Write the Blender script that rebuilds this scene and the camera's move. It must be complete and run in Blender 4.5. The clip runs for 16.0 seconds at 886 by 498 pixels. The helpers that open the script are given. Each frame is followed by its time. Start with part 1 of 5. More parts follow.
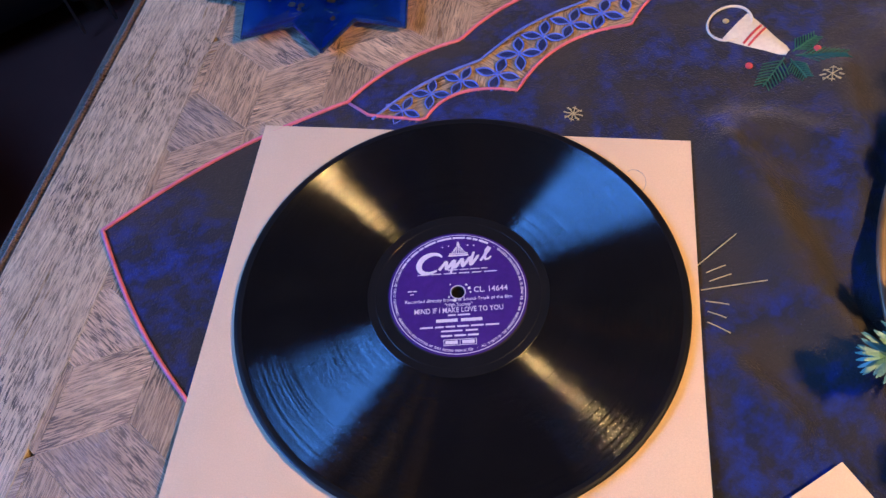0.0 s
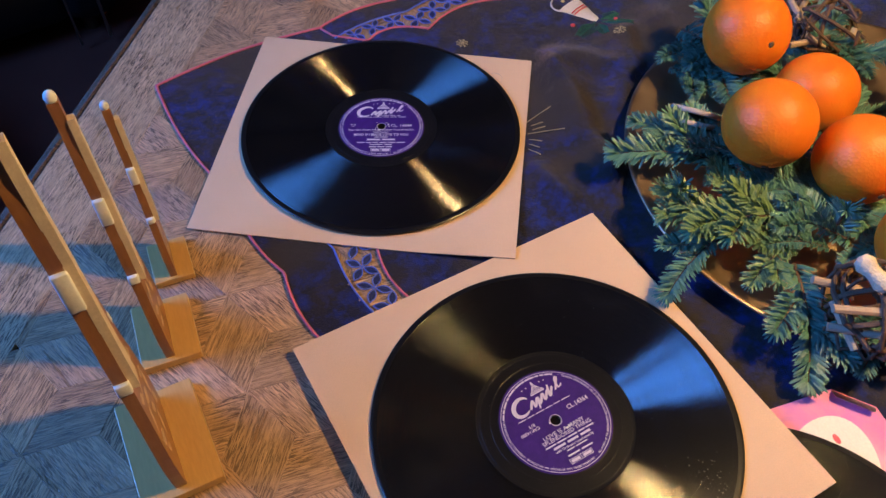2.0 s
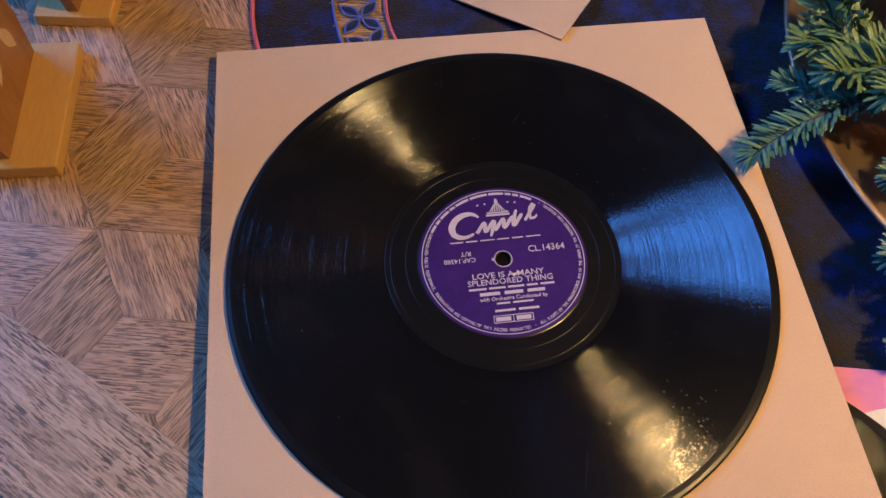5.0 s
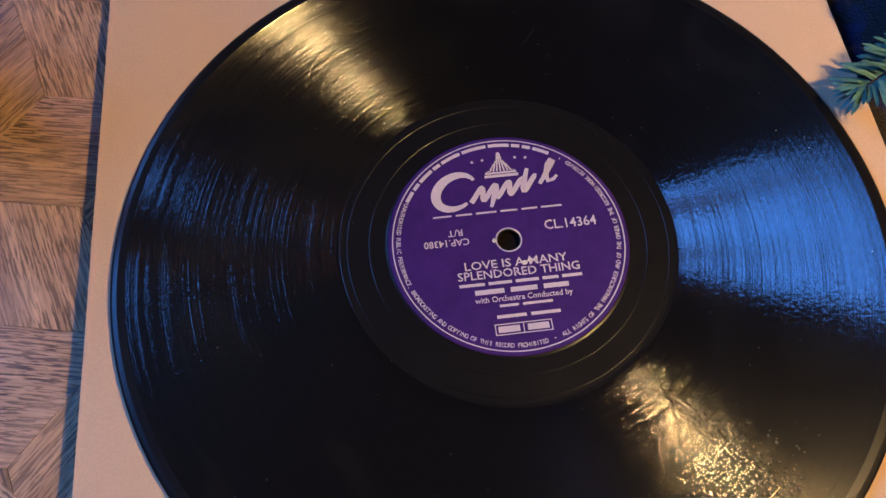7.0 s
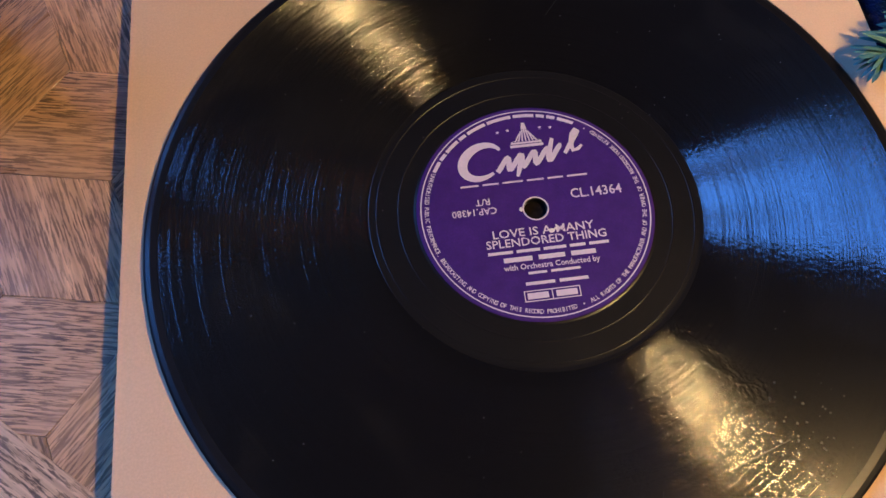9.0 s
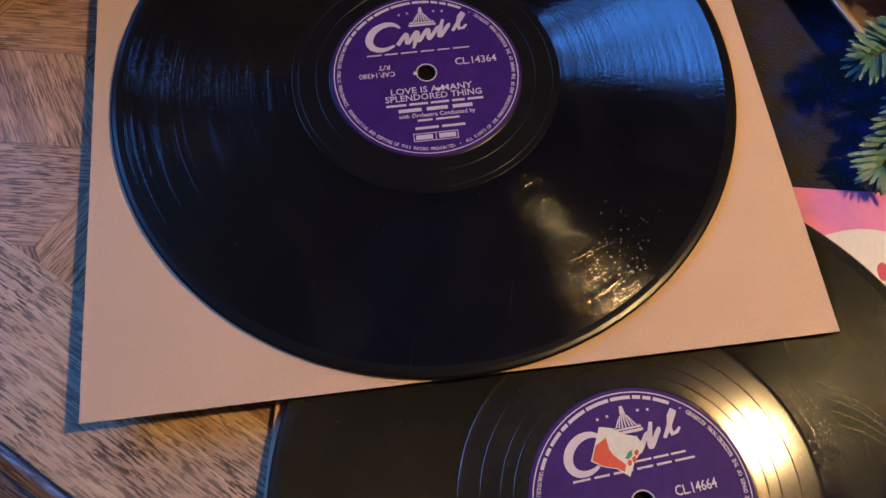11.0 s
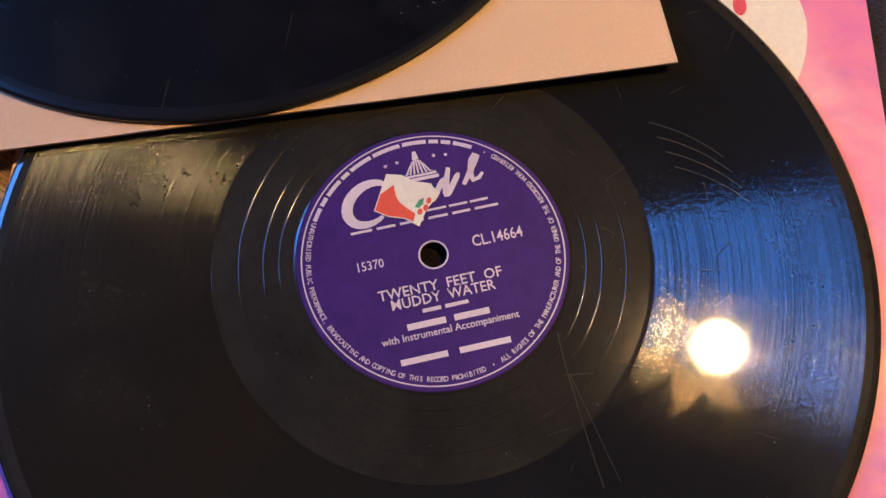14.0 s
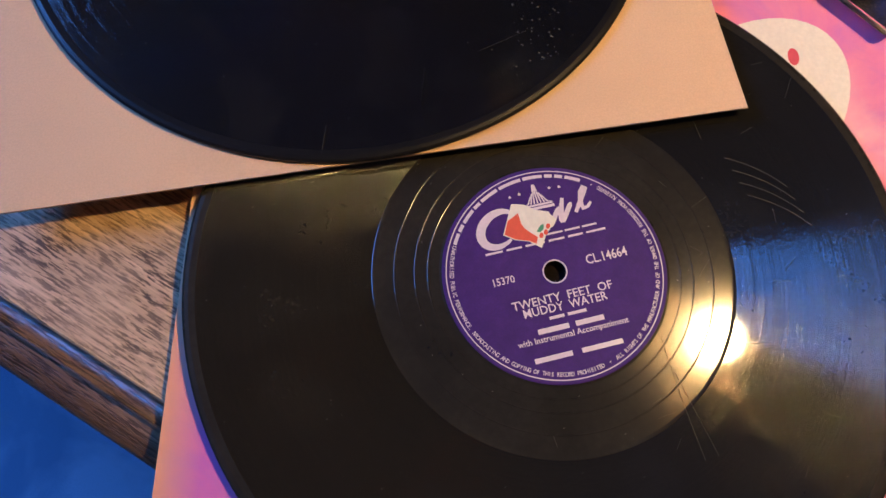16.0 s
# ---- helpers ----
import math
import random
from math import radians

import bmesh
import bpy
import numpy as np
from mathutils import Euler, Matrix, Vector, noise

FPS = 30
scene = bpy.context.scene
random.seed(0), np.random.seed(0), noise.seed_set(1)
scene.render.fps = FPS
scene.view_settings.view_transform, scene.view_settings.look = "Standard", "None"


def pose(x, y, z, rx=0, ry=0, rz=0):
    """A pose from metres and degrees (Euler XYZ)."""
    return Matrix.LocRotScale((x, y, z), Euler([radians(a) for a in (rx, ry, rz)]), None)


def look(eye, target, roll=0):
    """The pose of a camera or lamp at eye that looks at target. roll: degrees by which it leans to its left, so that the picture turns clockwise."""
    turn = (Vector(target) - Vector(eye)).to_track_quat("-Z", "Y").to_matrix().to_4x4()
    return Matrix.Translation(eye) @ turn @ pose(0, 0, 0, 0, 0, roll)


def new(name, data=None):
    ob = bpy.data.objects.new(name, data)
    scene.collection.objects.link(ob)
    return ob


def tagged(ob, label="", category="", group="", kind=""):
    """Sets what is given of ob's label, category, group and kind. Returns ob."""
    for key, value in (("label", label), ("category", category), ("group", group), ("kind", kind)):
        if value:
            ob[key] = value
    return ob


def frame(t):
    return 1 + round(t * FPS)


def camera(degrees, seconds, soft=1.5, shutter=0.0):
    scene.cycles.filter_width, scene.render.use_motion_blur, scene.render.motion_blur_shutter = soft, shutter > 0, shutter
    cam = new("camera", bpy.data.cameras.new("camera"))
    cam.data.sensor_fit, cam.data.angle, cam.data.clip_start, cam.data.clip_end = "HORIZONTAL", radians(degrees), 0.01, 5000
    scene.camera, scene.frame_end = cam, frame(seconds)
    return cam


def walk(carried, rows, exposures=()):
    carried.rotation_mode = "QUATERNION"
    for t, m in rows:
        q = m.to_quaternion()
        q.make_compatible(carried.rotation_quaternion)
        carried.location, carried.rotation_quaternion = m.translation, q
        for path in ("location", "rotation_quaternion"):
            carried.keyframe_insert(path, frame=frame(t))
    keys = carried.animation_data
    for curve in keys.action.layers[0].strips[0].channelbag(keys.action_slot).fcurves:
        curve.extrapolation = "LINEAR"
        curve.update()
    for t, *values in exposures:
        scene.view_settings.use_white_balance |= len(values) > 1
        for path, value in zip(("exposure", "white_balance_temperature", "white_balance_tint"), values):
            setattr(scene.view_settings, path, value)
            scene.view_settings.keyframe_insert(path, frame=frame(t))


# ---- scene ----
cam = camera(58.2, 16.0)
PATH = [
    (0, (0.139, 0.203, 1.143), (0.174, 1.241, -0.566), -8.9),
    (0.5, (0.114, 0.12, 1.209), (0.186, 1.269, -0.427), -7.0),
    (1, (0.084, 0.017, 1.257), (0.215, 1.235, -0.324), -5.4),
    (1.5, (0.074, -0.071, 1.271), (0.296, 1.137, -0.307), -2.1),
    (2, (0.115, -0.117, 1.259), (0.331, 1.082, -0.327), 1.5),
    (2.2, (0.152, -0.127, 1.235), (0.285, 1.087, -0.348), 1.6),
    (2.5, (0.174, -0.13, 1.226), (0.201, 1.015, -0.413), 5.0),
    (3, (0.195, -0.14, 1.203), (0.063, 0.941, -0.474), 7.3),
    (3.5, (0.208, -0.131, 1.173), (0.022, 0.863, -0.553), 6.0),
    (4, (0.227, -0.115, 1.16), (0.036, 0.852, -0.58), 4.9),
    (4.5, (0.24, -0.09, 1.125), (0.049, 0.85, -0.631), 3.7),
    (5, (0.243, -0.066, 1.085), (0.048, 0.849, -0.682), 2.4),
    (5.2, (0.242, -0.055, 1.074), (0.049, 0.84, -0.704), 2.1),
    (7.5, (0.234, -0.002, 0.988), (0.067, 0.774, -0.848), 2.1),
    (8, (0.226, -0.01, 0.99), (0.066, 0.785, -0.838), 2.6),
    (8.2, (0.225, -0.011, 0.991), (0.06, 0.776, -0.84), 2.0),
    (10.3, (0.251, -0.025, 1.031), (0.116, 0.681, -0.836), 2.8),
    (10.5, (0.256, -0.041, 1.039), (0.142, 0.662, -0.83), 4.4),
    (11, (0.278, -0.075, 1.036), (0.151, 0.642, -0.827), 3.5),
    (11.5, (0.297, -0.1, 1.022), (0.166, 0.618, -0.839), 2.6),
    (12, (0.324, -0.107, 1.018), (0.179, 0.592, -0.85), 1.0),
    (12.5, (0.345, -0.111, 1.004), (0.199, 0.575, -0.869), 0.4),
    (13, (0.352, -0.114, 0.983), (0.216, 0.561, -0.895), 1.0),
    (13.5, (0.36, -0.11, 0.976), (0.223, 0.541, -0.91), 0.3),
    (14, (0.364, -0.112, 0.971), (0.222, 0.536, -0.915), -0.2),
    (14.5, (0.359, -0.112, 0.974), (0.219, 0.524, -0.917), -0.5),
    (15, (0.35, -0.112, 0.978), (0.224, 0.518, -0.915), 0.3),
    (15.5, (0.338, -0.117, 0.981), (0.236, 0.504, -0.918), 2.1),
    (16, (0.317, -0.129, 1.017), (0.24, 0.516, -0.875), 4.4),
]
walk(cam, [(t, look(eye, target, roll)) for t, eye, target, roll in PATH],
     exposures=[(0, 1.0), (0.7, 0.75), (1.5, 0.55), (3.0, 0.42), (5.2, 0.2), (7.3, 0.25), (8.2, 0.32), (10.4, 0.27), (11.0, -0.05), (13, 0.16), (16, 0.26)])

# ---- world and lights ----
world = bpy.data.worlds.new("world")
scene.world = world
world.use_nodes = True
wn = world.node_tree.nodes
sky = wn.new("ShaderNodeTexSky")
sky.sky_type, sky.sun_disc, sky.sun_elevation, sky.sun_rotation = "NISHITA", False, radians(14), radians(200)
world.node_tree.links.new(sky.outputs["Color"], wn["Background"].inputs["Color"])
wn["Background"].inputs["Strength"].default_value = 0.1

WIN_Y, WIN_W, WIN_Z0, WIN_Z1, WIN_X = 0.42, 1.1, 1.45, 2.28, -1.42
win = new("window_daylight", bpy.data.lights.new("window_daylight", "AREA"))
win.data.shape, win.data.size, win.data.size_y = "RECTANGLE", WIN_W, WIN_Z1 - WIN_Z0
win.data.energy, win.data.color = 52.0, (0.068, 0.285, 1.0)
win.matrix_world = look((WIN_X - 0.02, WIN_Y, (WIN_Z0 + WIN_Z1) / 2), (0.3, WIN_Y, (WIN_Z0 + WIN_Z1) / 2 ))
LAMP = Vector((0.635, 0.132, 1.405))
BULB_STRENGTH = 620.0

# ---- materials ----
def node_mat(name):
    m = bpy.data.materials.new(name)
    m.use_nodes = True
    nt = m.node_tree
    return m, nt, nt.nodes["Principled BSDF"]


def ramp(nt, fac, stops):
    r = nt.nodes.new("ShaderNodeValToRGB")
    while len(r.color_ramp.elements) < len(stops):
        r.color_ramp.elements.new(0.5)
    for el, (p, c) in zip(r.color_ramp.elements, stops):
        el.position, el.color = p, (*c, 1) if len(c) == 3 else c
    nt.links.new(fac, r.inputs["Fac"])
    return r.outputs["Color"]


def coords(nt, scale=(1, 1, 1), random_shift=False):
    tc = nt.nodes.new("ShaderNodeTexCoord")
    mp = nt.nodes.new("ShaderNodeMapping")
    mp.inputs["Scale"].default_value = scale
    nt.links.new(tc.outputs["Object"], mp.inputs["Vector"])
    if random_shift:
        oi = nt.nodes.new("ShaderNodeObjectInfo")
        mul = nt.nodes.new("ShaderNodeVectorMath")
        mul.operation = "SCALE"
        mul.inputs[0].default_value = (13.7, 5.3, 9.1)
        nt.links.new(oi.outputs["Random"], mul.inputs["Scale"])
        nt.links.new(mul.outputs[0], mp.inputs["Location"])
    return mp.outputs["Vector"]


def noise_tex(nt, vec, scale, detail=4, rough=0.55, dist=0.0):
    n = nt.nodes.new("ShaderNodeTexNoise")
    n.inputs["Scale"].default_value, n.inputs["Detail"].default_value = scale, detail
    n.inputs["Roughness"].default_value, n.inputs["Distortion"].default_value = rough, dist
    nt.links.new(vec, n.inputs["Vector"])
    return n.outputs["Fac"]


def mixc(nt, fac, a, b, mode="MIX"):
    m = nt.nodes.new("ShaderNodeMix")
    m.data_type, m.blend_type = "RGBA", mode
    for sock, v in ((m.inputs["Factor"], fac), (m.inputs["A"], a), (m.inputs["B"], b)):
        if isinstance(v, (int, float)):
            sock.default_value = v
        elif isinstance(v, tuple):
            sock.default_value = (*v, 1)
        else:
            nt.links.new(v, sock)
    return m.outputs["Result"]


def bump(nt, bsdf, height, strength=0.3, dist=0.001):
    b = nt.nodes.new("ShaderNodeBump")
    b.inputs["Strength"].default_value, b.inputs["Distance"].default_value = strength, dist
    nt.links.new(height, b.inputs["Height"])
    nt.links.new(b.outputs["Normal"], bsdf.inputs["Normal"])


def grainy(name, c1, c2, scale=60, rough=0.6, bump_s=0.2, bump_d=0.0005, metal=0.0, fine=600, stretch=(1, 1, 1), spec=0.5):
    """Two-scale varied surface."""
    m, nt, b = node_mat(name)
    v = coords(nt, stretch)
    big = noise_tex(nt, v, scale, 4)
    small = noise_tex(nt, v, fine, 3)
    col = ramp(nt, big, [(0.3, c1), (0.7, c2)])
    dark = tuple(x * 0.75 for x in c1)
    sm = ramp(nt, small, [(0.35, (0, 0, 0)), (0.75, (1, 1, 1))])
    nt.links.new(mixc(nt, sm, mixc(nt, 0.35, col, dark), col), b.inputs["Base Color"])
    b.inputs["Roughness"].default_value, b.inputs["Metallic"].default_value = rough, metal
    b.inputs["Specular IOR Level"].default_value = spec
    bump(nt, b, small, bump_s, bump_d)
    return m


def oak(name, light, mid, pore, random_shift=True, spread=0.5, pore_len=105, skew=0, cut=(0.47, 0.57)):
    """Open-pored oak, grain along the object's x."""
    m, nt, b = node_mat(name)
    v = coords(nt, (1, 1, 1), random_shift)
    st = nt.nodes.new("ShaderNodeMapping")
    st.inputs["Scale"].default_value = (9, 70, 70)
    nt.links.new(v, st.inputs["Vector"])
    fig = noise_tex(nt, st.outputs["Vector"], 1.0, 5, 0.6, 1.2)
    st2 = nt.nodes.new("ShaderNodeMapping")
    st2.inputs["Scale"].default_value = (pore_len, 1250, 1250)
    st2.inputs["Rotation"].default_value = (0, 0, radians(skew))
    nt.links.new(v, st2.inputs["Vector"])
    pores = noise_tex(nt, st2.outputs["Vector"], 1.0, 3, 0.6)
    base = ramp(nt, fig, [(0.3, mid), (0.68, light)])
    pm = ramp(nt, pores, [(cut[0], (0, 0, 0)), (cut[1], (1, 1, 1))])
    fade = ramp(nt, noise_tex(nt, v, 35, 2), [(0.35, (0.45, 0.45, 0.45)), (0.65, (1.0, 1.0, 1.0))])
    pf = mixc(nt, 1.0, pm, fade, "MULTIPLY")
    st3 = nt.nodes.new("ShaderNodeMapping")
    st3.inputs["Scale"].default_value = (16, 900, 900)
    nt.links.new(v, st3.inputs["Vector"])
    fibre = ramp(nt, noise_tex(nt, st3.outputs["Vector"], 1.0, 2, 0.6, 0.3), [(0.3, (0.70, 0.67, 0.64)), (0.7, (1.16, 1.15, 1.14))])
    base = mixc(nt, 1.0, base, fibre, "MULTIPLY")
    col = mixc(nt, pf, base, pore)
    if random_shift:
        oi = nt.nodes.new("ShaderNodeObjectInfo")
        tone = ramp(nt, oi.outputs["Random"], [(0.0, (1 - spread * 0.55,) * 3), (0.5, (1.0, 0.98, 0.95)), (1.0, (1 + spread * 0.45, 1 + spread * 0.38, 1 + spread * 0.3))])
        col = mixc(nt, 1.0, col, tone, "MULTIPLY")
    nt.links.new(col, b.inputs["Base Color"])
    rr = ramp(nt, fig, [(0.2, (0.24,) * 3), (0.8, (0.38,) * 3)])
    nt.links.new(rr, b.inputs["Roughness"])
    b.inputs["Anisotropic"].default_value = 0.55
    grain = nt.nodes.new("ShaderNodeVectorTransform")
    grain.vector_type, grain.convert_from, grain.convert_to = "VECTOR", "OBJECT", "WORLD"
    grain.inputs[0].default_value = (1, 0, 0)
    nt.links.new(grain.outputs[0], b.inputs["Tangent"])
    inv = nt.nodes.new("ShaderNodeMath")
    inv.operation = "MULTIPLY"
    inv.inputs[1].default_value = -1.0
    nt.links.new(pf, inv.inputs[0])
    bump(nt, b, inv.outputs[0], 0.5, 0.0005)
    return m


def plain(name, c, rough=0.5, metal=0.0, spec=0.5):
    return grainy(name, tuple(x * 0.93 for x in c), tuple(min(1, x * 1.05) for x in c), 90, rough, 0.06, 0.0002, metal, 900, spec=spec)


OAK_BLOCK = oak("oak_parquet", (0.66, 0.415, 0.23), (0.44, 0.26, 0.138), (0.125, 0.073, 0.040), spread=0.34, cut=(0.48, 0.56))
OAK_BOARD = oak("oak_board", (0.70, 0.48, 0.29), (0.53, 0.35, 0.20), (0.10, 0.06, 0.034), False, pore_len=150, skew=14, cut=(0.49, 0.58))
OAK_EDGE = oak("oak_moulding", (0.26, 0.15, 0.085), (0.15, 0.08, 0.045), (0.03, 0.016, 0.01), False)
CARD = grainy("sleeve_card", (0.71, 0.465, 0.285), (0.77, 0.515, 0.325), 14, 0.75, 0.1, 0.0003, fine=1400, spec=0.25)
PENCIL = plain("pencil_grey", (0.42, 0.34, 0.29), 0.7)
CARPET = grainy("dark_carpet", (0.14, 0.030, 0.017), (0.18, 0.040, 0.022), 8, 0.95, 0.6, 0.003, fine=400)
WALLM = grainy("wall_paint", (0.10, 0.075, 0.054), (0.13, 0.095, 0.068), 4, 0.85, 0.1, 0.001)
CEIL = grainy("ceiling_paint", (0.19, 0.145, 0.105), (0.23, 0.175, 0.13), 4, 0.9, 0.1, 0.001)
DARKWOOD = oak("dark_cabinet_wood", (0.16, 0.075, 0.035), (0.09, 0.04, 0.02), (0.025, 0.011, 0.006), False)
BLACKLEATHER = grainy("black_leather", (0.008, 0.008, 0.009), (0.014, 0.013, 0.013), 20, 0.5, 0.4, 0.001, fine=300)
CHROME = plain("worn_chrome", (0.5, 0.46, 0.4), 0.3, 1.0)
WHITEPAINT = plain("white_paint", (0.78, 0.76, 0.72), 0.45)
PINK = grainy("pink_piping", (0.72, 0.14, 0.19), (0.85, 0.20, 0.25), 120, 0.7, 0.5, 0.0006, fine=1500)
LACE = grainy("blue_lace_thread", (0.10, 0.15, 0.55), (0.18, 0.24, 0.72), 150, 0.55, 0.5, 0.0005, fine=2500)
LACEFILL = grainy("navy_lace_fill", (0.012, 0.018, 0.075), (0.03, 0.045, 0.15), 200, 0.6, 0.5, 0.0005, fine=2500)
GOLDTHREAD = plain("gold_thread", (0.76, 0.56, 0.26), 0.4, 0.35)
SILKWHITE = grainy("cream_silk", (0.72, 0.58, 0.44), (0.85, 0.72, 0.55), 300, 0.4, 0.5, 0.0005, fine=2500)
GREENTHREAD = grainy("green_thread", (0.02, 0.10, 0.06), (0.05, 0.17, 0.10), 300, 0.6, 0.4, 0.0005, fine=2500)
REDTHREAD = grainy("red_thread", (0.60, 0.05, 0.05), (0.75, 0.10, 0.10), 300, 0.55, 0.4, 0.0005, fine=2500)
SNOW = grainy("white_snow_paint", (0.80, 0.77, 0.73), (0.86, 0.83, 0.79), 60, 0.6, 0.2, 0.0005)
TREEWOOD = grainy("varnished_wood", (0.30, 0.125, 0.05), (0.42, 0.19, 0.08), 60, 0.35, 0.12, 0.0004, fine=500, stretch=(1, 1, 0.2))
PALETAN = grainy("pale_tan", (0.62, 0.42, 0.27), (0.74, 0.53, 0.36), 120, 0.55, 0.3, 0.0006)
CREAMWOOD = grainy("pale_carved_wood", (0.74, 0.58, 0.42), (0.82, 0.67, 0.50), 120, 0.5, 0.25, 0.0006)
BASEPAINT = grainy("cream_base_paint", (0.64, 0.35, 0.11), (0.72, 0.42, 0.15), 40, 0.30, 0.12, 0.0004, stretch=(1, 0.15, 1))
BARK = grainy("twig_bark", (0.085, 0.045, 0.025), (0.16, 0.09, 0.055), 120, 0.8, 0.6, 0.001, fine=700)
CUTWOOD = plain("cut_twig_end", (0.45, 0.32, 0.22), 0.8)
PEANUT = grainy("peanut_shell", (0.66, 0.50, 0.33), (0.78, 0.63, 0.45), 130, 0.75, 0.8, 0.0015, fine=500)
SLICE = grainy("dried_fruit_slice", (0.40, 0.20, 0.09), (0.55, 0.32, 0.16), 110, 0.7, 0.5, 0.001)
RIND = grainy("pale_dried_rind", (0.46, 0.33, 0.23), (0.58, 0.44, 0.32), 110, 0.75, 0.4, 0.0008)
LETTER = plain("silver_lettering", (0.68, 0.60, 0.66), 0.5)
RIMBLACK = grainy("shellac_black", (0.006, 0.006, 0.007), (0.011, 0.010, 0.010), 40, 0.28, 0.05, 0.0002, fine=500, spec=0.28)
PORCELAIN = plain("lamp_white", (0.8, 0.78, 0.74), 0.4)
STICKERW = grainy("sticker_paper", (0.74, 0.70, 0.60), (0.82, 0.78, 0.68), 200, 0.7, 0.2, 0.0003)
STICKERR = plain("sticker_red", (0.75, 0.09, 0.05), 0.6)
STICKERG = plain("sticker_green", (0.06, 0.30, 0.16), 0.6)


PURPLE = grainy("purple_label_paper", (0.036, 0.008, 0.125), (0.054, 0.013, 0.172), 180, 0.6, 0.12, 0.0002, fine=1600, spec=0.22)


def groove_mat(name, rough, dust, coat, coat_rough, outward=(0.28, 0.8), inward=(0.28, 0.8), gloss=0.6, share=0.5, pebble=0.15, body=(0.0045, 0.0043, 0.0046)):
    """Pressed grooves: their walls tilt the gloss in and out along the radius; dust and scuffs lie on them."""
    m, nt, b = node_mat(name)
    v = coords(nt)
    ln = nt.nodes.new("ShaderNodeVectorMath")
    ln.operation = "LENGTH"
    nt.links.new(v, ln.inputs[0])
    ph = nt.nodes.new("ShaderNodeMath")
    ph.operation = "MULTIPLY"
    ph.inputs[1].default_value = 26000.0
    nt.links.new(ln.outputs["Value"], ph.inputs[0])
    sn = nt.nodes.new("ShaderNodeMath")
    sn.operation = "SINE"
    nt.links.new(ph.outputs[0], sn.inputs[0])
    rn = nt.nodes.new("ShaderNodeTexNoise")
    rn.noise_dimensions = "1D"
    rn.inputs["Scale"].default_value, rn.inputs["Detail"].default_value = 7000, 0
    nt.links.new(ln.outputs["Value"], rn.inputs["W"])
    wall = nt.nodes.new("ShaderNodeMath")
    wall.operation, wall.use_clamp = "MULTIPLY_ADD", True
    wall.inputs[1].default_value, wall.inputs[2].default_value = 2.2, share
    nt.links.new(sn.outputs[0], wall.inputs[0])
    sides = []
    for lo_, hi_, sg_ in ((*outward, 1), (*inward, -1)):
        amp = nt.nodes.new("ShaderNodeMath")
        amp.operation = "MULTIPLY_ADD"
        amp.inputs[1].default_value, amp.inputs[2].default_value = sg_ * (hi_ - lo_) * 2.0, sg_ * (lo_ - (hi_ - lo_) * 0.5)
        nt.links.new(rn.outputs["Fac"], amp.inputs[0])
        sides.append(amp)
    tilt = nt.nodes.new("ShaderNodeMix")
    nt.links.new(wall.outputs[0], tilt.inputs["Factor"])
    nt.links.new(sides[1].outputs[0], tilt.inputs["A"])
    nt.links.new(sides[0].outputs[0], tilt.inputs["B"])
    nrm = nt.nodes.new("ShaderNodeVectorMath")
    nrm.operation = "NORMALIZE"
    nt.links.new(v, nrm.inputs[0])
    sc = nt.nodes.new("ShaderNodeVectorMath")
    sc.operation = "SCALE"
    nt.links.new(nrm.outputs[0], sc.inputs[0])
    nt.links.new(tilt.outputs[0], sc.inputs["Scale"])
    vt = nt.nodes.new("ShaderNodeVectorTransform")
    vt.vector_type, vt.convert_from, vt.convert_to = "VECTOR", "OBJECT", "WORLD"
    nt.links.new(sc.outputs[0], vt.inputs[0])
    geo = nt.nodes.new("ShaderNodeNewGeometry")
    ad = nt.nodes.new("ShaderNodeVectorMath")
    nt.links.new(vt.outputs[0], ad.inputs[0])
    sp = noise_tex(nt, v, 780, 1)
    bp = nt.nodes.new("ShaderNodeBump")
    bp.inputs["Strength"].default_value, bp.inputs["Distance"].default_value = pebble, 0.0003
    nt.links.new(sp, bp.inputs["Height"])
    nt.links.new(bp.outputs["Normal"], ad.inputs[1])
    n2 = nt.nodes.new("ShaderNodeVectorMath")
    n2.operation = "NORMALIZE"
    nt.links.new(ad.outputs[0], n2.inputs[0])
    nt.links.new(n2.outputs[0], b.inputs["Normal"])
    cloud = noise_tex(nt, v, 26, 5, 0.65, 0.6)
    d = mixc(nt, 1.0, ramp(nt, cloud, [(0.5, (0, 0, 0)), (0.78, (1, 1, 1))]), ramp(nt, sp, [(0.4, (0.2,) * 3), (0.8, (1,) * 3)]), "MULTIPLY")
    col = mixc(nt, d, body, (dust, dust * 0.95, dust * 0.85))
    nt.links.new(col, b.inputs["Base Color"])
    b.inputs["Roughness"].default_value = rough
    b.inputs["IOR"].default_value = 1.62
    b.inputs["Specular IOR Level"].default_value = gloss
    b.inputs["Coat Weight"].default_value, b.inputs["Coat Roughness"].default_value = coat, coat_rough
    return m


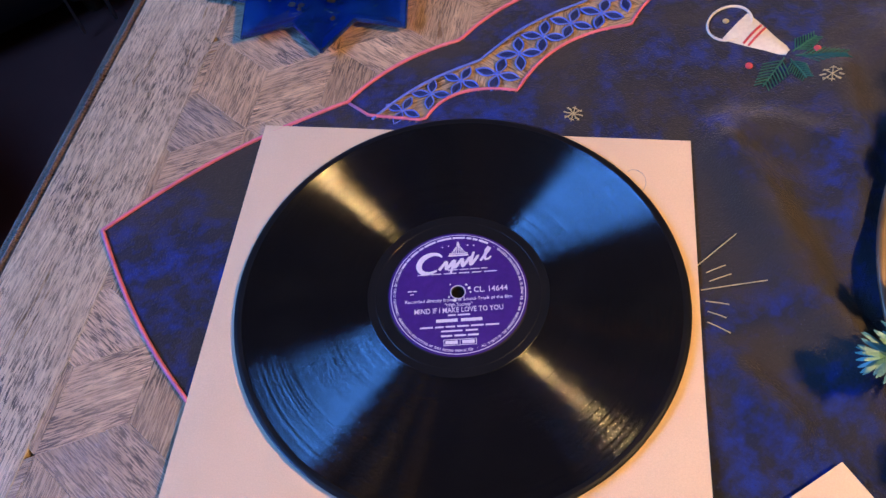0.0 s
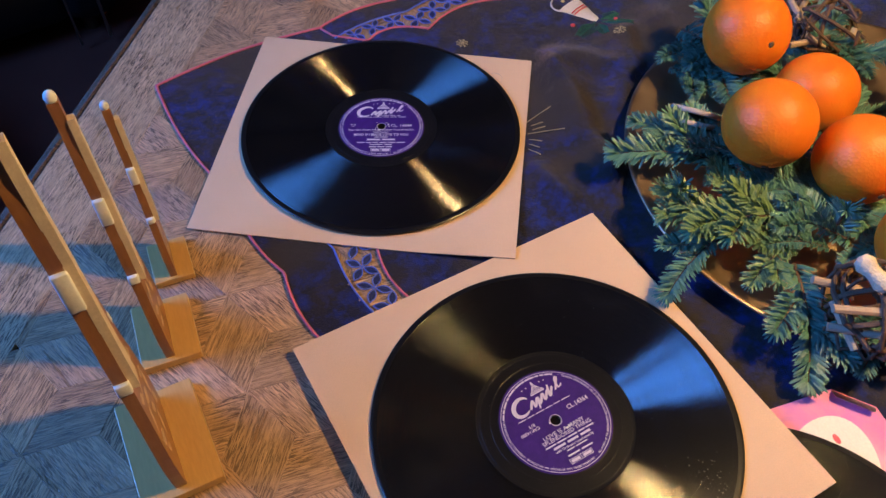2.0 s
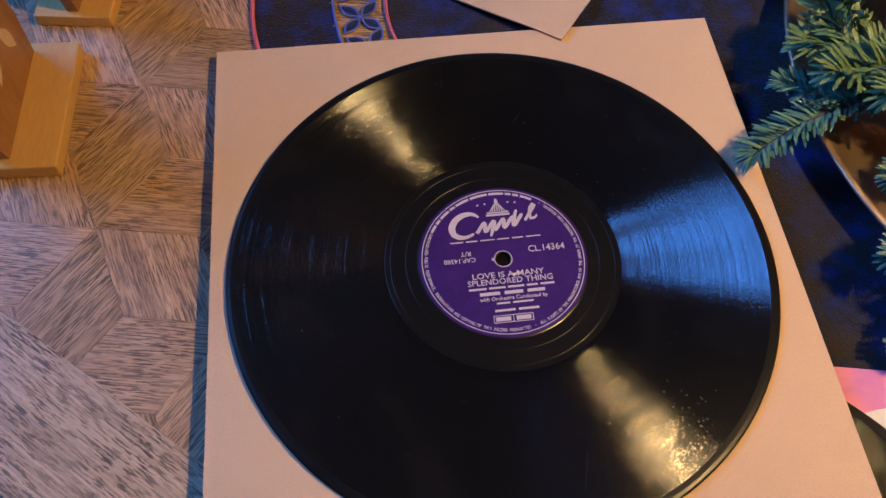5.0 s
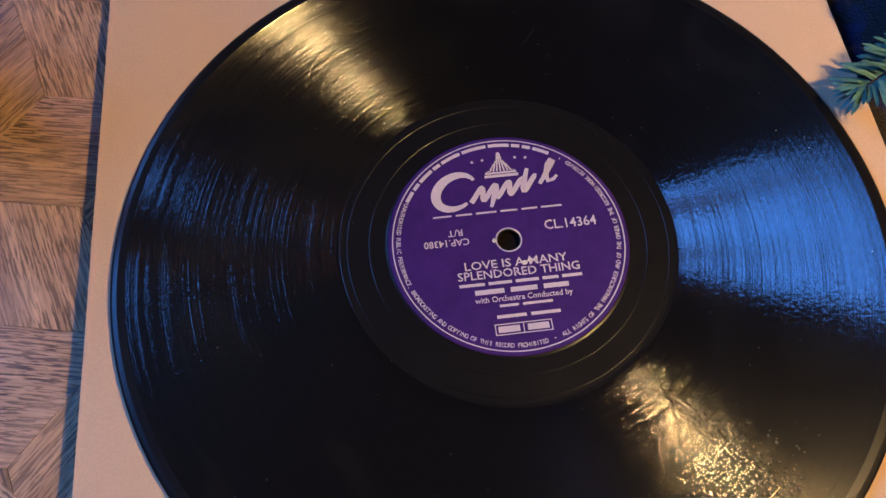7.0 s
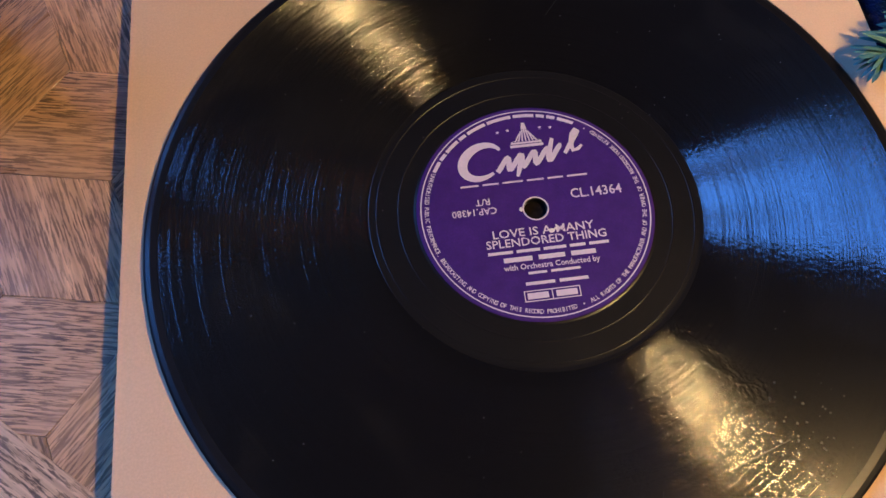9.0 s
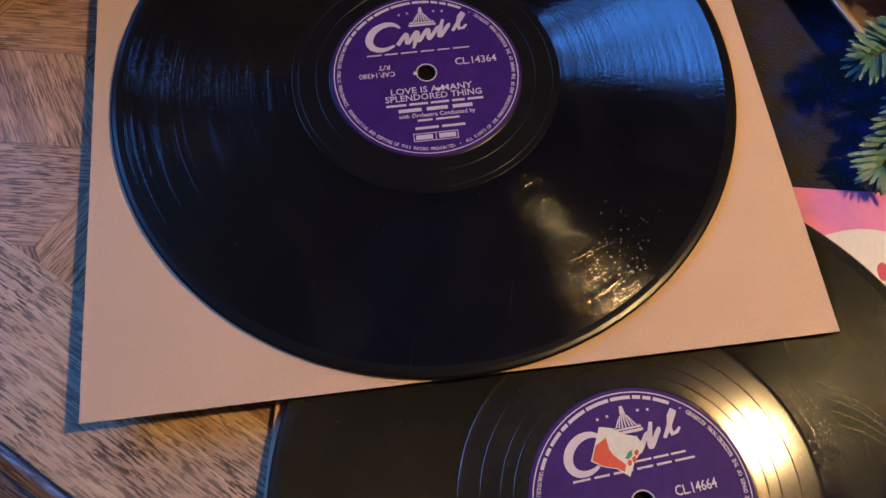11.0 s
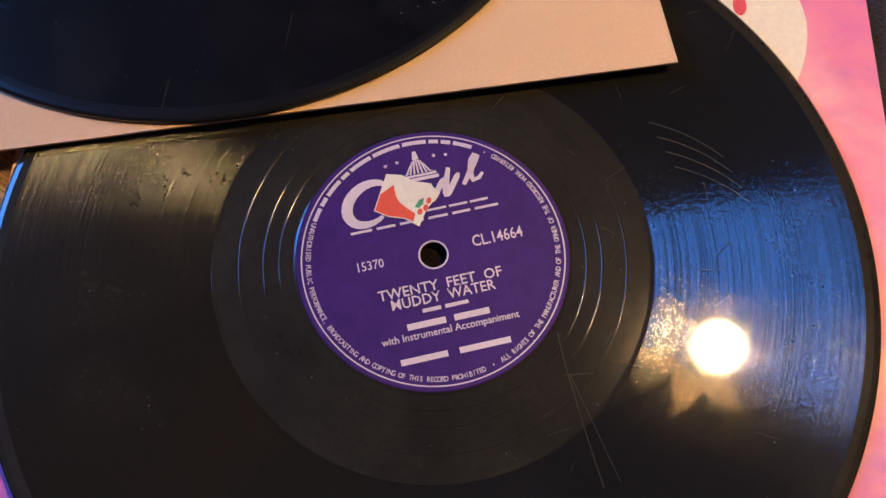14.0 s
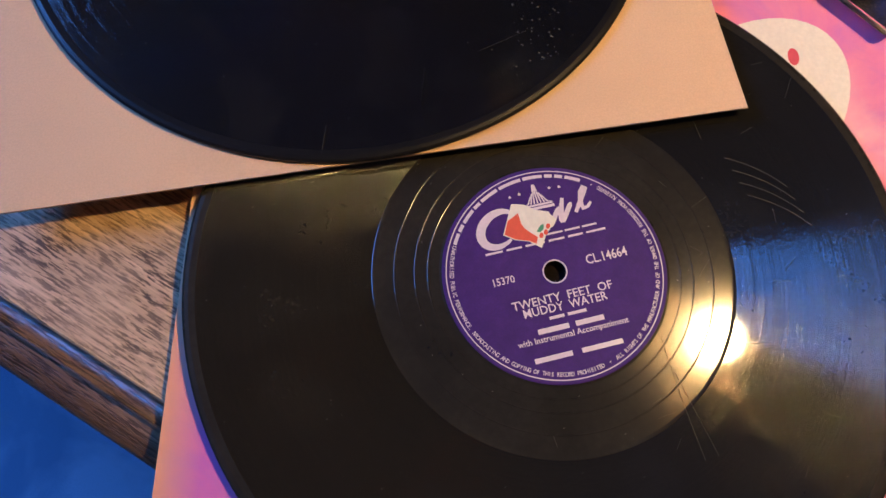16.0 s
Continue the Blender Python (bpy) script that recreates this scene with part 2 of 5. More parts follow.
# wall tilts are fitted so each record's streaks suit the camera's view
GROOVE = groove_mat("record_grooves", 0.11, 0.012, 0.03, 0.12, (0.42, 0.90), (0.66, 1.15), gloss=0.36, pebble=0.21)
GROOVE_SCUFFED = groove_mat("scuffed_record_grooves", 0.10, 0.024, 0.24, 0.22, (0.05, 0.27), (0.64, 1.02), 0.44, -0.85, 0.24)
GROOVE_DULL = groove_mat("worn_record_grooves", 0.10, 0.034, 0.42, 0.05, (0.0, 0.11), (0.58, 1.04), 0.29, -0.85, 0.24, (0.012, 0.011, 0.0095))
RUNOUT_WORN = grainy("worn_shellac", (0.016, 0.0145, 0.012), (0.034, 0.030, 0.024), 30, 0.10, 0.03, 0.0002, fine=420)
SCRATCH = plain("pale_scratch", (0.045, 0.042, 0.036), 0.6)


def velvet_mat():
    m, nt, b = node_mat("navy_velvet")
    v = coords(nt)
    lit_patch = noise_tex(nt, v, 8, 4, 0.6, 0.8)
    fleck = noise_tex(nt, v, 60, 3, 0.7)
    crush = noise_tex(nt, v, 34, 3, 0.6, 0.6)
    dots = noise_tex(nt, v, 900, 2)
    # brown lamplit and blue daylit patches are painted into the base colour
    base = ramp(nt, lit_patch, [(0.42, (0.034, 0.026, 0.021)), (0.53, (0.018, 0.017, 0.024)), (0.66, (0.010, 0.014, 0.058))])
    f2 = ramp(nt, fleck, [(0.44, (0, 0, 0)), (0.74, (1, 1, 1))])
    f3 = mixc(nt, 1.0, f2, ramp(nt, lit_patch, [(0.40, (0, 0, 0)), (0.60, (1, 1, 1))]), "MULTIPLY")
    col = mixc(nt, f3, base, (0.010, 0.034, 0.25))
    sp = ramp(nt, dots, [(0.68, (0, 0, 0)), (0.76, (0.5, 0.5, 0.5))])
    col = mixc(nt, sp, col, (0.09, 0.08, 0.10))
    nt.links.new(col, b.inputs["Base Color"])
    b.inputs["Roughness"].default_value = 0.85
    b.inputs["Sheen Weight"].default_value = 0.34
    b.inputs["Sheen Roughness"].default_value = 0.4
    # warm tint adds the lamp's brown to the nap
    b.inputs["Sheen Tint"].default_value = (0.90, 0.68, 0.50, 1)
    b.inputs["Specular IOR Level"].default_value = 0.2
    bump(nt, b, mixc(nt, 0.6, dots, crush), 0.8, 0.0030)
    return m


VELVET = velvet_mat()


def picture_mat():
    """Watercolour print in pinks, orange towards one side."""
    m, nt, b = node_mat("pink_print")
    v = coords(nt)
    a = noise_tex(nt, v, 11, 5, 0.6, 0.8)
    c = noise_tex(nt, v, 24, 4, 0.6, 1.5)
    pk = ramp(nt, a, [(0.30, (0.66, 0.13, 0.40)), (0.46, (0.78, 0.22, 0.38)), (0.60, (0.82, 0.36, 0.44)), (0.74, (0.86, 0.58, 0.56))])
    col = mixc(nt, ramp(nt, c, [(0.52, (0, 0, 0)), (0.74, (0.6, 0.6, 0.6))]), pk, (0.48, 0.14, 0.50))
    sx = nt.nodes.new("ShaderNodeSeparateXYZ")
    nt.links.new(v, sx.inputs[0])
    edge = nt.nodes.new("ShaderNodeMapRange")
    edge.inputs["From Min"].default_value, edge.inputs["From Max"].default_value = -0.118, -0.136
    nt.links.new(sx.outputs["X"], edge.inputs["Value"])
    col = mixc(nt, edge.outputs[0], col, ramp(nt, a, [(0.4, (0.85, 0.42, 0.12)), (0.6, (0.90, 0.62, 0.30))]))
    nt.links.new(col, b.inputs["Base Color"])
    b.inputs["Roughness"].default_value = 0.5
    bump(nt, b, noise_tex(nt, v, 700, 2), 0.1, 0.0003)
    return m


PRINT = picture_mat()
PRINTWHITE = grainy("print_cream", (0.80, 0.72, 0.60), (0.86, 0.79, 0.68), 30, 0.5, 0.1, 0.0003)
PRINTRED = plain("print_red", (0.68, 0.06, 0.10), 0.5)
PRINTGLOW = grainy("print_sparkle", (0.92, 0.68, 0.62), (0.95, 0.80, 0.72), 200, 0.5, 0.1, 0.0002)


def orange_mat():
    m, nt, b = node_mat("orange_peel")
    v = coords(nt)
    pits = nt.nodes.new("ShaderNodeTexVoronoi")
    pits.inputs["Scale"].default_value = 420
    nt.links.new(v, pits.inputs["Vector"])
    tone = noise_tex(nt, v, 22, 3)
    nt.links.new(ramp(nt, tone, [(0.3, (0.74, 0.155, 0.008)), (0.7, (0.82, 0.20, 0.012))]), b.inputs["Base Color"])
    b.inputs["Roughness"].default_value = 0.46
    b.inputs["Specular IOR Level"].default_value = 0.35
    b.inputs["Subsurface Weight"].default_value, b.inputs["Subsurface Scale"].default_value = 0.3, 0.008
    bump(nt, b, pits.outputs["Distance"], 0.35, 0.0007)
    return m


ORANGE = orange_mat()


def needle_mat(name, c1, c2):
    m, nt, b = node_mat(name)
    g = nt.nodes.new("ShaderNodeNewGeometry")
    oi = nt.nodes.new("ShaderNodeObjectInfo")
    base = ramp(nt, g.outputs["Random Per Island"], [(0.0, c1), (1.0, c2)])
    tone = ramp(nt, oi.outputs["Random"], [(0, (0.75, 0.85, 0.9)), (1, (1.2, 1.1, 0.95))])
    nt.links.new(mixc(nt, 1.0, base, tone, "MULTIPLY"), b.inputs["Base Color"])
    b.inputs["Roughness"].default_value = 0.45
    return m


NEEDLE = needle_mat("fir_needles", (0.045, 0.135, 0.115), (0.12, 0.26, 0.20))
NEEDLE2 = needle_mat("fir_needles_yellowish", (0.085, 0.165, 0.075), (0.18, 0.28, 0.13))


def gold_mat():
    m, nt, b = node_mat("gold_plate_metal")
    v = coords(nt)
    n = noise_tex(nt, v, 40, 4)
    nt.links.new(ramp(nt, n, [(0.3, (0.64, 0.43, 0.27)), (0.7, (0.74, 0.53, 0.35))]), b.inputs["Base Color"])
    b.inputs["Metallic"].default_value = 1.0
    nt.links.new(ramp(nt, n, [(0.2, (0.34,) * 3), (0.8, (0.50,) * 3)]), b.inputs["Roughness"])
    bump(nt, b, noise_tex(nt, v, 90, 3), 0.15, 0.001)
    return m


GOLD = gold_mat()


def blue_glass():
    m, nt, b = node_mat("blue_glass")
    v = coords(nt)
    nt.links.new(ramp(nt, noise_tex(nt, v, 30, 4), [(0.35, (0.010, 0.07, 0.42)), (0.7, (0.03, 0.20, 0.75))]), b.inputs["Base Color"])
    b.inputs["Transmission Weight"].default_value = 0.88
    b.inputs["Roughness"].default_value = 0.06
    b.inputs["IOR"].default_value = 1.5
    b.inputs["Coat Weight"].default_value = 0.5
    b.inputs["Coat Roughness"].default_value = 0.05
    bump(nt, b, noise_tex(nt, v, 60, 2), 0.1, 0.001)
    return m


BLUEGLASS = blue_glass()
BLUEFROST = grainy("frosted_blue_glass", (0.008, 0.045, 0.36), (0.014, 0.075, 0.48), 25, 0.2, 0.1, 0.0004)
OPENING_SHADE = grainy("painted_opening_shade", (0.05, 0.06, 0.075), (0.10, 0.11, 0.13), 60, 0.15, 0.1, 0.0004)
GOLDLEAF = plain("gold_leaf", (0.62, 0.38, 0.16), 0.35, 1.0)
STARCREAM = plain("cream_star_paint", (0.75, 0.50, 0.36), 0.6)


def quilt_mat():
    m, nt, b = node_mat("blue_quilt_fabric")
    v = coords(nt)
    n = noise_tex(nt, v, 16, 4, 0.5, 0.4)
    c = noise_tex(nt, v, 600, 2)
    vor = nt.nodes.new("ShaderNodeTexVoronoi")
    vor.inputs["Scale"].default_value = 17
    nt.links.new(v, vor.inputs["Vector"])
    base = ramp(nt, n, [(0.40, (0.15, 0.28, 0.42)), (0.60, (0.40, 0.56, 0.70))])
    col = mixc(nt, ramp(nt, vor.outputs["Distance"], [(0.3, (0, 0, 0)), (0.34, (0.45, 0.45, 0.45))]), base, (0.10, 0.25, 0.46))
    nt.links.new(col, b.inputs["Base Color"])
    b.inputs["Roughness"].default_value = 0.9
    bump(nt, b, c, 0.4, 0.0008)
    return m


QUILT = quilt_mat()

m_bulb, nt_b, b_b = node_mat("lamp_bulb_glow")
b_b.inputs["Emission Color"].default_value = (1.0, 0.66, 0.275, 1)
b_b.inputs["Emission Strength"].default_value = BULB_STRENGTH
b_b.inputs["Base Color"].default_value = (0.8, 0.75, 0.7, 1)
BULB = m_bulb


# ---- mesh helpers ----
def mesh_of(bm, name, material, smooth=False):
    me = bpy.data.meshes.new(name)
    bmesh.ops.recalc_face_normals(bm, faces=bm.faces)
    bm.to_mesh(me)
    bm.free()
    if material:
        me.materials.append(material)
    if smooth:
        for p in me.polygons:
            p.use_smooth = True
    return me


def part(name, bm, material, parent=None, label="", smooth=False, m=None):
    """Links a bmesh (or a ready mesh) as one mesh object under a thing or a part."""
    me = bm if isinstance(bm, bpy.types.Mesh) else mesh_of(bm, name, material, smooth)
    ob = new(name, me)
    if parent is not None:
        ob.parent = parent
    if m is not None:
        ob.matrix_basis = m
    if label:
        ob["label"] = label
    return ob


def thing(name, m, label, category, group="", kind=""):
    ob = new(name)
    ob.empty_display_size = 0.02
    ob.matrix_basis = m
    return tagged(ob, label, category, group, kind)


def box(bm, x0, x1, y0, y1, z0, z1, bevel=0.0):
    g = bmesh.new()
    bmesh.ops.create_cube(g, size=1.0, matrix=Matrix.Translation(((x0 + x1) / 2, (y0 + y1) / 2, (z0 + z1) / 2)) @ Matrix.Diagonal((x1 - x0, y1 - y0, z1 - z0, 1)))
    if bevel:
        bmesh.ops.bevel(g, geom=g.edges[:], offset=bevel, segments=2, affect="EDGES", profile=0.5)
    join(bm, g)
    return bm


def join(bm, g, m=None):
    if m is not None:
        g.transform(m)
    vs = [bm.verts.new(v.co) for v in g.verts]
    g.verts.index_update()
    for f in g.faces:
        try:
            bm.faces.new([vs[v.index] for v in f.verts])
        except ValueError:
            pass
    g.free()
    return bm


def lathe(profile, seg=96, closed=False):
    bm = bmesh.new()
    rings = []
    for r, z in profile:
        if r < 1e-6:
            rings.append([bm.verts.new((0, 0, z))])
        else:
            rings.append([bm.verts.new((r * math.cos(2 * math.pi * k / seg), r * math.sin(2 * math.pi * k / seg), z)) for k in range(seg)])
    pairs = list(zip(rings, rings[1:])) + ([(rings[-1], rings[0])] if closed else [])
    for a, b in pairs:
        for k in range(seg):
            k2 = (k + 1) % seg
            if len(a) == 1 and len(b) == 1:
                continue
            if len(a) == 1:
                bm.faces.new((a[0], b[k], b[k2]))
            elif len(b) == 1:
                bm.faces.new((a[k], b[0], a[k2]))
            else:
                bm.faces.new((a[k], b[k], b[k2], a[k2]))
    return bm


def tube(bm, pts, radius, seg=6, taper=None):
    """A round tube along points; taper gives a radius factor for each point."""
    pts = [Vector(p) for p in pts]
    rings = []
    side = None
    for i, p in enumerate(pts):
        d = (pts[min(i + 1, len(pts) - 1)] - pts[max(i - 1, 0)]).normalized()
        if side is None:
            side = d.orthogonal().normalized()
        side = (side - d * side.dot(d)).normalized()
        up = d.cross(side)
        r = radius * (taper[i] if taper else 1)
        rings.append([bm.verts.new(p + r * (side * math.cos(2 * math.pi * k / seg) + up * math.sin(2 * math.pi * k / seg))) for k in range(seg)])
    for a, b in zip(rings, rings[1:]):
        for k in range(seg):
            bm.faces.new((a[k], a[(k + 1) % seg], b[(k + 1) % seg], b[k]))
    bm.faces.new(rings[0][::-1])
    bm.faces.new(rings[-1])
    return bm


def prism(bm, outline, z0, z1):
    lo = [bm.verts.new((x, y, z0)) for x, y in outline]
    hi = [bm.verts.new((x, y, z1)) for x, y in outline]
    n = len(outline)
    bm.faces.new(lo[::-1])
    bm.faces.new(hi)
    for k in range(n):
        bm.faces.new((lo[k], lo[(k + 1) % n], hi[(k + 1) % n], hi[k]))
    return bm


def ball(bm, c, r, seg=14, rings=9, squash=(1, 1, 1)):
    g = bmesh.new()
    bmesh.ops.create_uvsphere(g, u_segments=seg, v_segments=rings, radius=r, matrix=Matrix.Translation(c) @ Matrix.Diagonal((*squash, 1)))
    return join(bm, g)


# ---- room ----
X0, X1, Y0, Y1, ZC = WIN_X, 2.3, -1.9, 2.6, 2.4


def slab(name, x0, x1, y0, y1, z0, z1, material, label, category):
    ob = part(name, box(bmesh.new(), x0, x1, y0, y1, z0, z1), material)
    return tagged(ob, label, category, kind="structure")


slab("floor", X0 - 0.3, X1 + 0.3, Y0 - 0.3, Y1 + 0.3, -0.2, 0.0, CARPET, "dark red-brown carpeted floor of the room", "floor")
slab("ceiling", X0 - 0.3, X1 + 0.3, Y0 - 0.3, Y1 + 0.3, ZC, ZC + 0.15, CEIL, "plain dark-toned ceiling of the dim room", "ceiling")
slab("wall_north", X0 - 0.2, X1 + 0.2, Y1, Y1 + 0.2, 0, ZC, WALLM, "dim brownish painted wall behind the cabinet", "wall")
slab("wall_south", X0 - 0.2, X1 + 0.2, Y0 - 0.2, Y0, 0, ZC, WALLM, "dim brownish painted wall", "wall")
slab("wall_east", X1, X1 + 0.2, Y0, Y1, 0, ZC, WALLM, "dim brownish painted wall", "wall")
ww = bmesh.new()
wy0, wy1 = WIN_Y - WIN_W / 2, WIN_Y + WIN_W / 2
box(ww, X0 - 0.2, X0, Y0, wy0, 0, ZC)
box(ww, X0 - 0.2, X0, wy1, Y1, 0, ZC)
box(ww, X0 - 0.2, X0, wy0, wy1, 0, WIN_Z0)
box(ww, X0 - 0.2, X0, wy0, wy1, WIN_Z1, ZC)
tagged(part("wall_west", ww, WALLM), "dim painted wall with a window opening", "wall", kind="structure")
wf = thing("window_1", pose(X0, WIN_Y, WIN_Z0), "white-framed window letting in blue evening daylight", "window", kind="structure")
hw, hh = WIN_W / 2, WIN_Z1 - WIN_Z0
for nm, b in (("window_frame", (-0.10, -0.05, -hw, -hw + 0.05, 0, hh)), ("window_frame", (-0.10, -0.05, hw - 0.05, hw, 0, hh)),
              ("window_frame", (-0.10, -0.05, -hw + 0.05, hw - 0.05, 0, 0.05)), ("window_frame", (-0.10, -0.05, -hw + 0.05, hw - 0.05, hh - 0.05, hh)),
              ("window_sill", (-0.19, 0.05, -hw, hw, -0.03, 0.0))):
    part(nm, box(bmesh.new(), *b, 0.004), WHITEPAINT, wf)

# ---- table ----
E2 = Vector((0.938, -0.347, 0))
TABLE_ROT = math.degrees(math.atan2(-0.347, 0.938))
TZ = 0.75
table = thing("parquet_table", pose(-0.266, 0.073, 0, 0, 0, TABLE_ROT), "large oak table with a rhombic parquet top and moulded edge", "table")
TA, TB, BW = 1.05, 1.75, 0.066
BB = 0.056


def board(length, width, x, y, rz, mitre0, mitre1):
    """A border board of the top; its length runs along its own x."""
    bm = bmesh.new()
    o = [(0, 0), (length, 0), (length - mitre1, width), (mitre0, width)]
    prism(bm, o, TZ - 0.02, TZ)
    bmesh.ops.bevel(bm, geom=[e for e in bm.edges if all(v.co.z > TZ - 0.001 for v in e.verts)], offset=0.0006, segments=1, affect="EDGES")
    return part("border_board", bm, OAK_BOARD, table, m=pose(x, y, 0, 0, 0, rz))


board(TA, BB, 0, 0, 0, BW, BW)
board(TA, BB, TA, TB, 180, BW, BW)
board(TB, BW, 0, TB, -90, BB, BB)
board(TB, BW, TA, 0, 90, BB, BB)
prof = [(0.0, -0.0006), (0.0004, -0.0032), (0.0052, -0.0040), (0.0060, -0.0024), (0.0072, -0.0022), (0.0080, -0.0050), (0.0118, -0.0062),
        (0.0165, -0.0085), (0.0195, -0.0125), (0.0205, -0.018), (0.0190, -0.025), (0.0150, -0.030), (0.0, -0.031)]
mo = bmesh.new()
rings = [[mo.verts.new((x, y, TZ + dz)) for x, y in ((-d, -d), (TA + d, -d), (TA + d, TB + d), (-d, TB + d))] for d, dz in prof]
for a, b in zip(rings, rings[1:]):
    for k in range(4):
        mo.faces.new((a[k], a[(k + 1) % 4], b[(k + 1) % 4], b[k]))
part("edge_moulding", mo, OAK_EDGE, table, "darker stained moulded edge", True)
part("subtop", box(bmesh.new(), 0.003, TA - 0.003, 0.003, TB - 0.003, TZ - 0.03, TZ - 0.0085), OAK_EDGE, table)
for fx in (0.08, TA - 0.08):
    for fy in (0.08, TB - 0.08):
        lg = lathe([(0, 0), (0.03, 0), (0.034, 0.03), (0.026, 0.07), (0.036, 0.3), (0.045, 0.55), (0.03, 0.6), (0.045, 0.62), (0.045, 0.715), (0, 0.715)], 20)
        part("leg", lg, OAK_EDGE, table, smooth=True, m=pose(fx, fy, 0.0))
for (x0, x1, y0, y1) in ((0.06, TA - 0.06, 0.06, 0.085), (0.06, TA - 0.06, TB - 0.085, TB - 0.06), (0.06, 0.085, 0.09, TB - 0.09), (TA - 0.085, TA - 0.06, 0.09, TB - 0.09)):
    part("apron", box(bmesh.new(), x0, x1, y0, y1, 0.62, 0.718, 0.003), OAK_EDGE, table)

# ---- seating and furniture seen beyond the table edge ----
chair = thing("dining_chair", pose(0.085, -0.20, 0, 0, 0, TABLE_ROT), "dark wooden chair with blue patchwork seat pushed to the table", "chair")
part("seat_frame", box(bmesh.new(), -0.20, 0.20, -0.20, 0.20, 0.40, 0.435, 0.006), DARKWOOD, chair)
cu = bmesh.new()
N = 18
gv = [[cu.verts.new((-0.205 + 0.41 * i / N, -0.205 + 0.41 * j / N, 0.437 + 0.035 * (max(0.0, (1 - (2 * i / N - 1) ** 6) * (1 - (2 * j / N - 1) ** 6))) ** 0.5
                     + 0.002 * noise.noise((i * 0.5, j * 0.5, 3)))) for j in range(N + 1)] for i in range(N + 1)]
for i in range(N):
    for j in range(N):
        cu.faces.new((gv[i][j], gv[i + 1][j], gv[i + 1][j + 1], gv[i][j + 1]))
part("seat", cu, QUILT, chair, "blue patchwork fabric seat", True)
for lx in (-0.18, 0.18):
    part("leg", box(bmesh.new(), lx - 0.018, lx + 0.018, 0.16, 0.196, 0, 0.40, 0.004), DARKWOOD, chair)
    part("back_post", box(bmesh.new(), lx - 0.018, lx + 0.018, -0.235, -0.2, 0, 0.92, 0.004), DARKWOOD, chair)
for z in (0.6, 0.74, 0.87):
    part("back_slat", box(bmesh.new(), -0.16, 0.16, -0.228, -0.21, z, z + 0.05, 0.004), DARKWOOD, chair)

cab = thing("wooden_cabinet", pose(-0.36, 1.80, 0, 0, 0, 14), "dark brown wooden cabinet on short feet", "cabinet")
part("body", box(bmesh.new(), 0.0, 1.1, 0.0, 0.42, 0.16, 1.0, 0.006), DARKWOOD, cab)
part("plinth_rail", box(bmesh.new(), 0.06, 1.04, -0.03, -0.002, 0.10, 0.145, 0.012), TREEWOOD, cab, "lighter wooden lower rail")
for fx in (0.0, 1.04):
    for fy in (0.0, 0.36):
        part("foot", lathe([(0, 0), (0.02, 0), (0.032, 0.05), (0.03, 0.1), (0.035, 0.16), (0, 0.16)], 14), DARKWOOD, cab, smooth=True, m=pose(fx + 0.035, fy + 0.035, 0))
for dx in (0.02, 0.56):
    d = part("door", box(bmesh.new(), dx, dx + 0.52, -0.018, -0.001, 0.2, 0.97, 0.005), DARKWOOD, cab)
    part("panel", box(bmesh.new(), dx + 0.07, dx + 0.45, -0.024, -0.0185, 0.28, 0.89, 0.004), DARKWOOD, d)
    part("knob", ball(bmesh.new(), (dx + (0.48 if dx < 0.3 else 0.04), -0.03, 0.6), 0.012), GOLDLEAF, d, smooth=True)

arm = thing("black_armchair", pose(-0.90, 1.74, 0, 0, 0, 24), "black leather armchair with thin metal trim in the dim room", "armchair")
part("seat_base", box(bmesh.new(), -0.34, 0.34, -0.30, 0.36, 0.05, 0.42, 0.05), BLACKLEATHER, arm, smooth=True)
part("armrest", box(bmesh.new(), 0.30, 0.44, -0.32, 0.36, 0.05, 0.60, 0.05), BLACKLEATHER, arm, smooth=True)
part("armrest", box(bmesh.new(), -0.44, -0.30, -0.32, 0.36, 0.05, 0.60, 0.05), BLACKLEATHER, arm, smooth=True)
part("backrest", box(bmesh.new(), -0.40, 0.40, 0.34, 0.50, 0.05, 0.95, 0.06), BLACKLEATHER, arm, smooth=True)
part("metal_trim", tube(bmesh.new(), [(0.38, -0.335, 0.02), (0.38, -0.335, 0.3), (0.37, -0.332, 0.56)], 0.004), CHROME, arm, "thin brass-coloured trim")
part("metal_trim", tube(bmesh.new(), [(0.31, -0.335, 0.02), (0.31, -0.335, 0.36)], 0.003), CHROME, arm)
for fx in (-0.36, 0.36):
    for fy in (-0.24, 0.40):
        part("foot", lathe([(0, 0), (0.02, 0), (0.025, 0.06), (0, 0.06)], 12), DARKWOOD, arm, m=pose(fx, fy, 0))

# stool form is made up for a small unidentified beige thing
stool = thing("stool_stand_in", pose(-0.84, 1.06, 0, 0, 0, 30), "made-up stool shape for an unclear small cream and brown thing", "stool")
part("cushion", box(bmesh.new(), -0.14, 0.14, -0.14, 0.14, 0.28, 0.36, 0.03), PALETAN, stool, "cream padded top", True)
for fx in (-0.11, 0.11):
    for fy in (-0.11, 0.11):
        part("leg", lathe([(0, 0), (0.012, 0), (0.02, 0.15), (0.016, 0.285), (0, 0.285)], 12), DARKWOOD, stool, m=pose(fx, fy, 0), smooth=True)

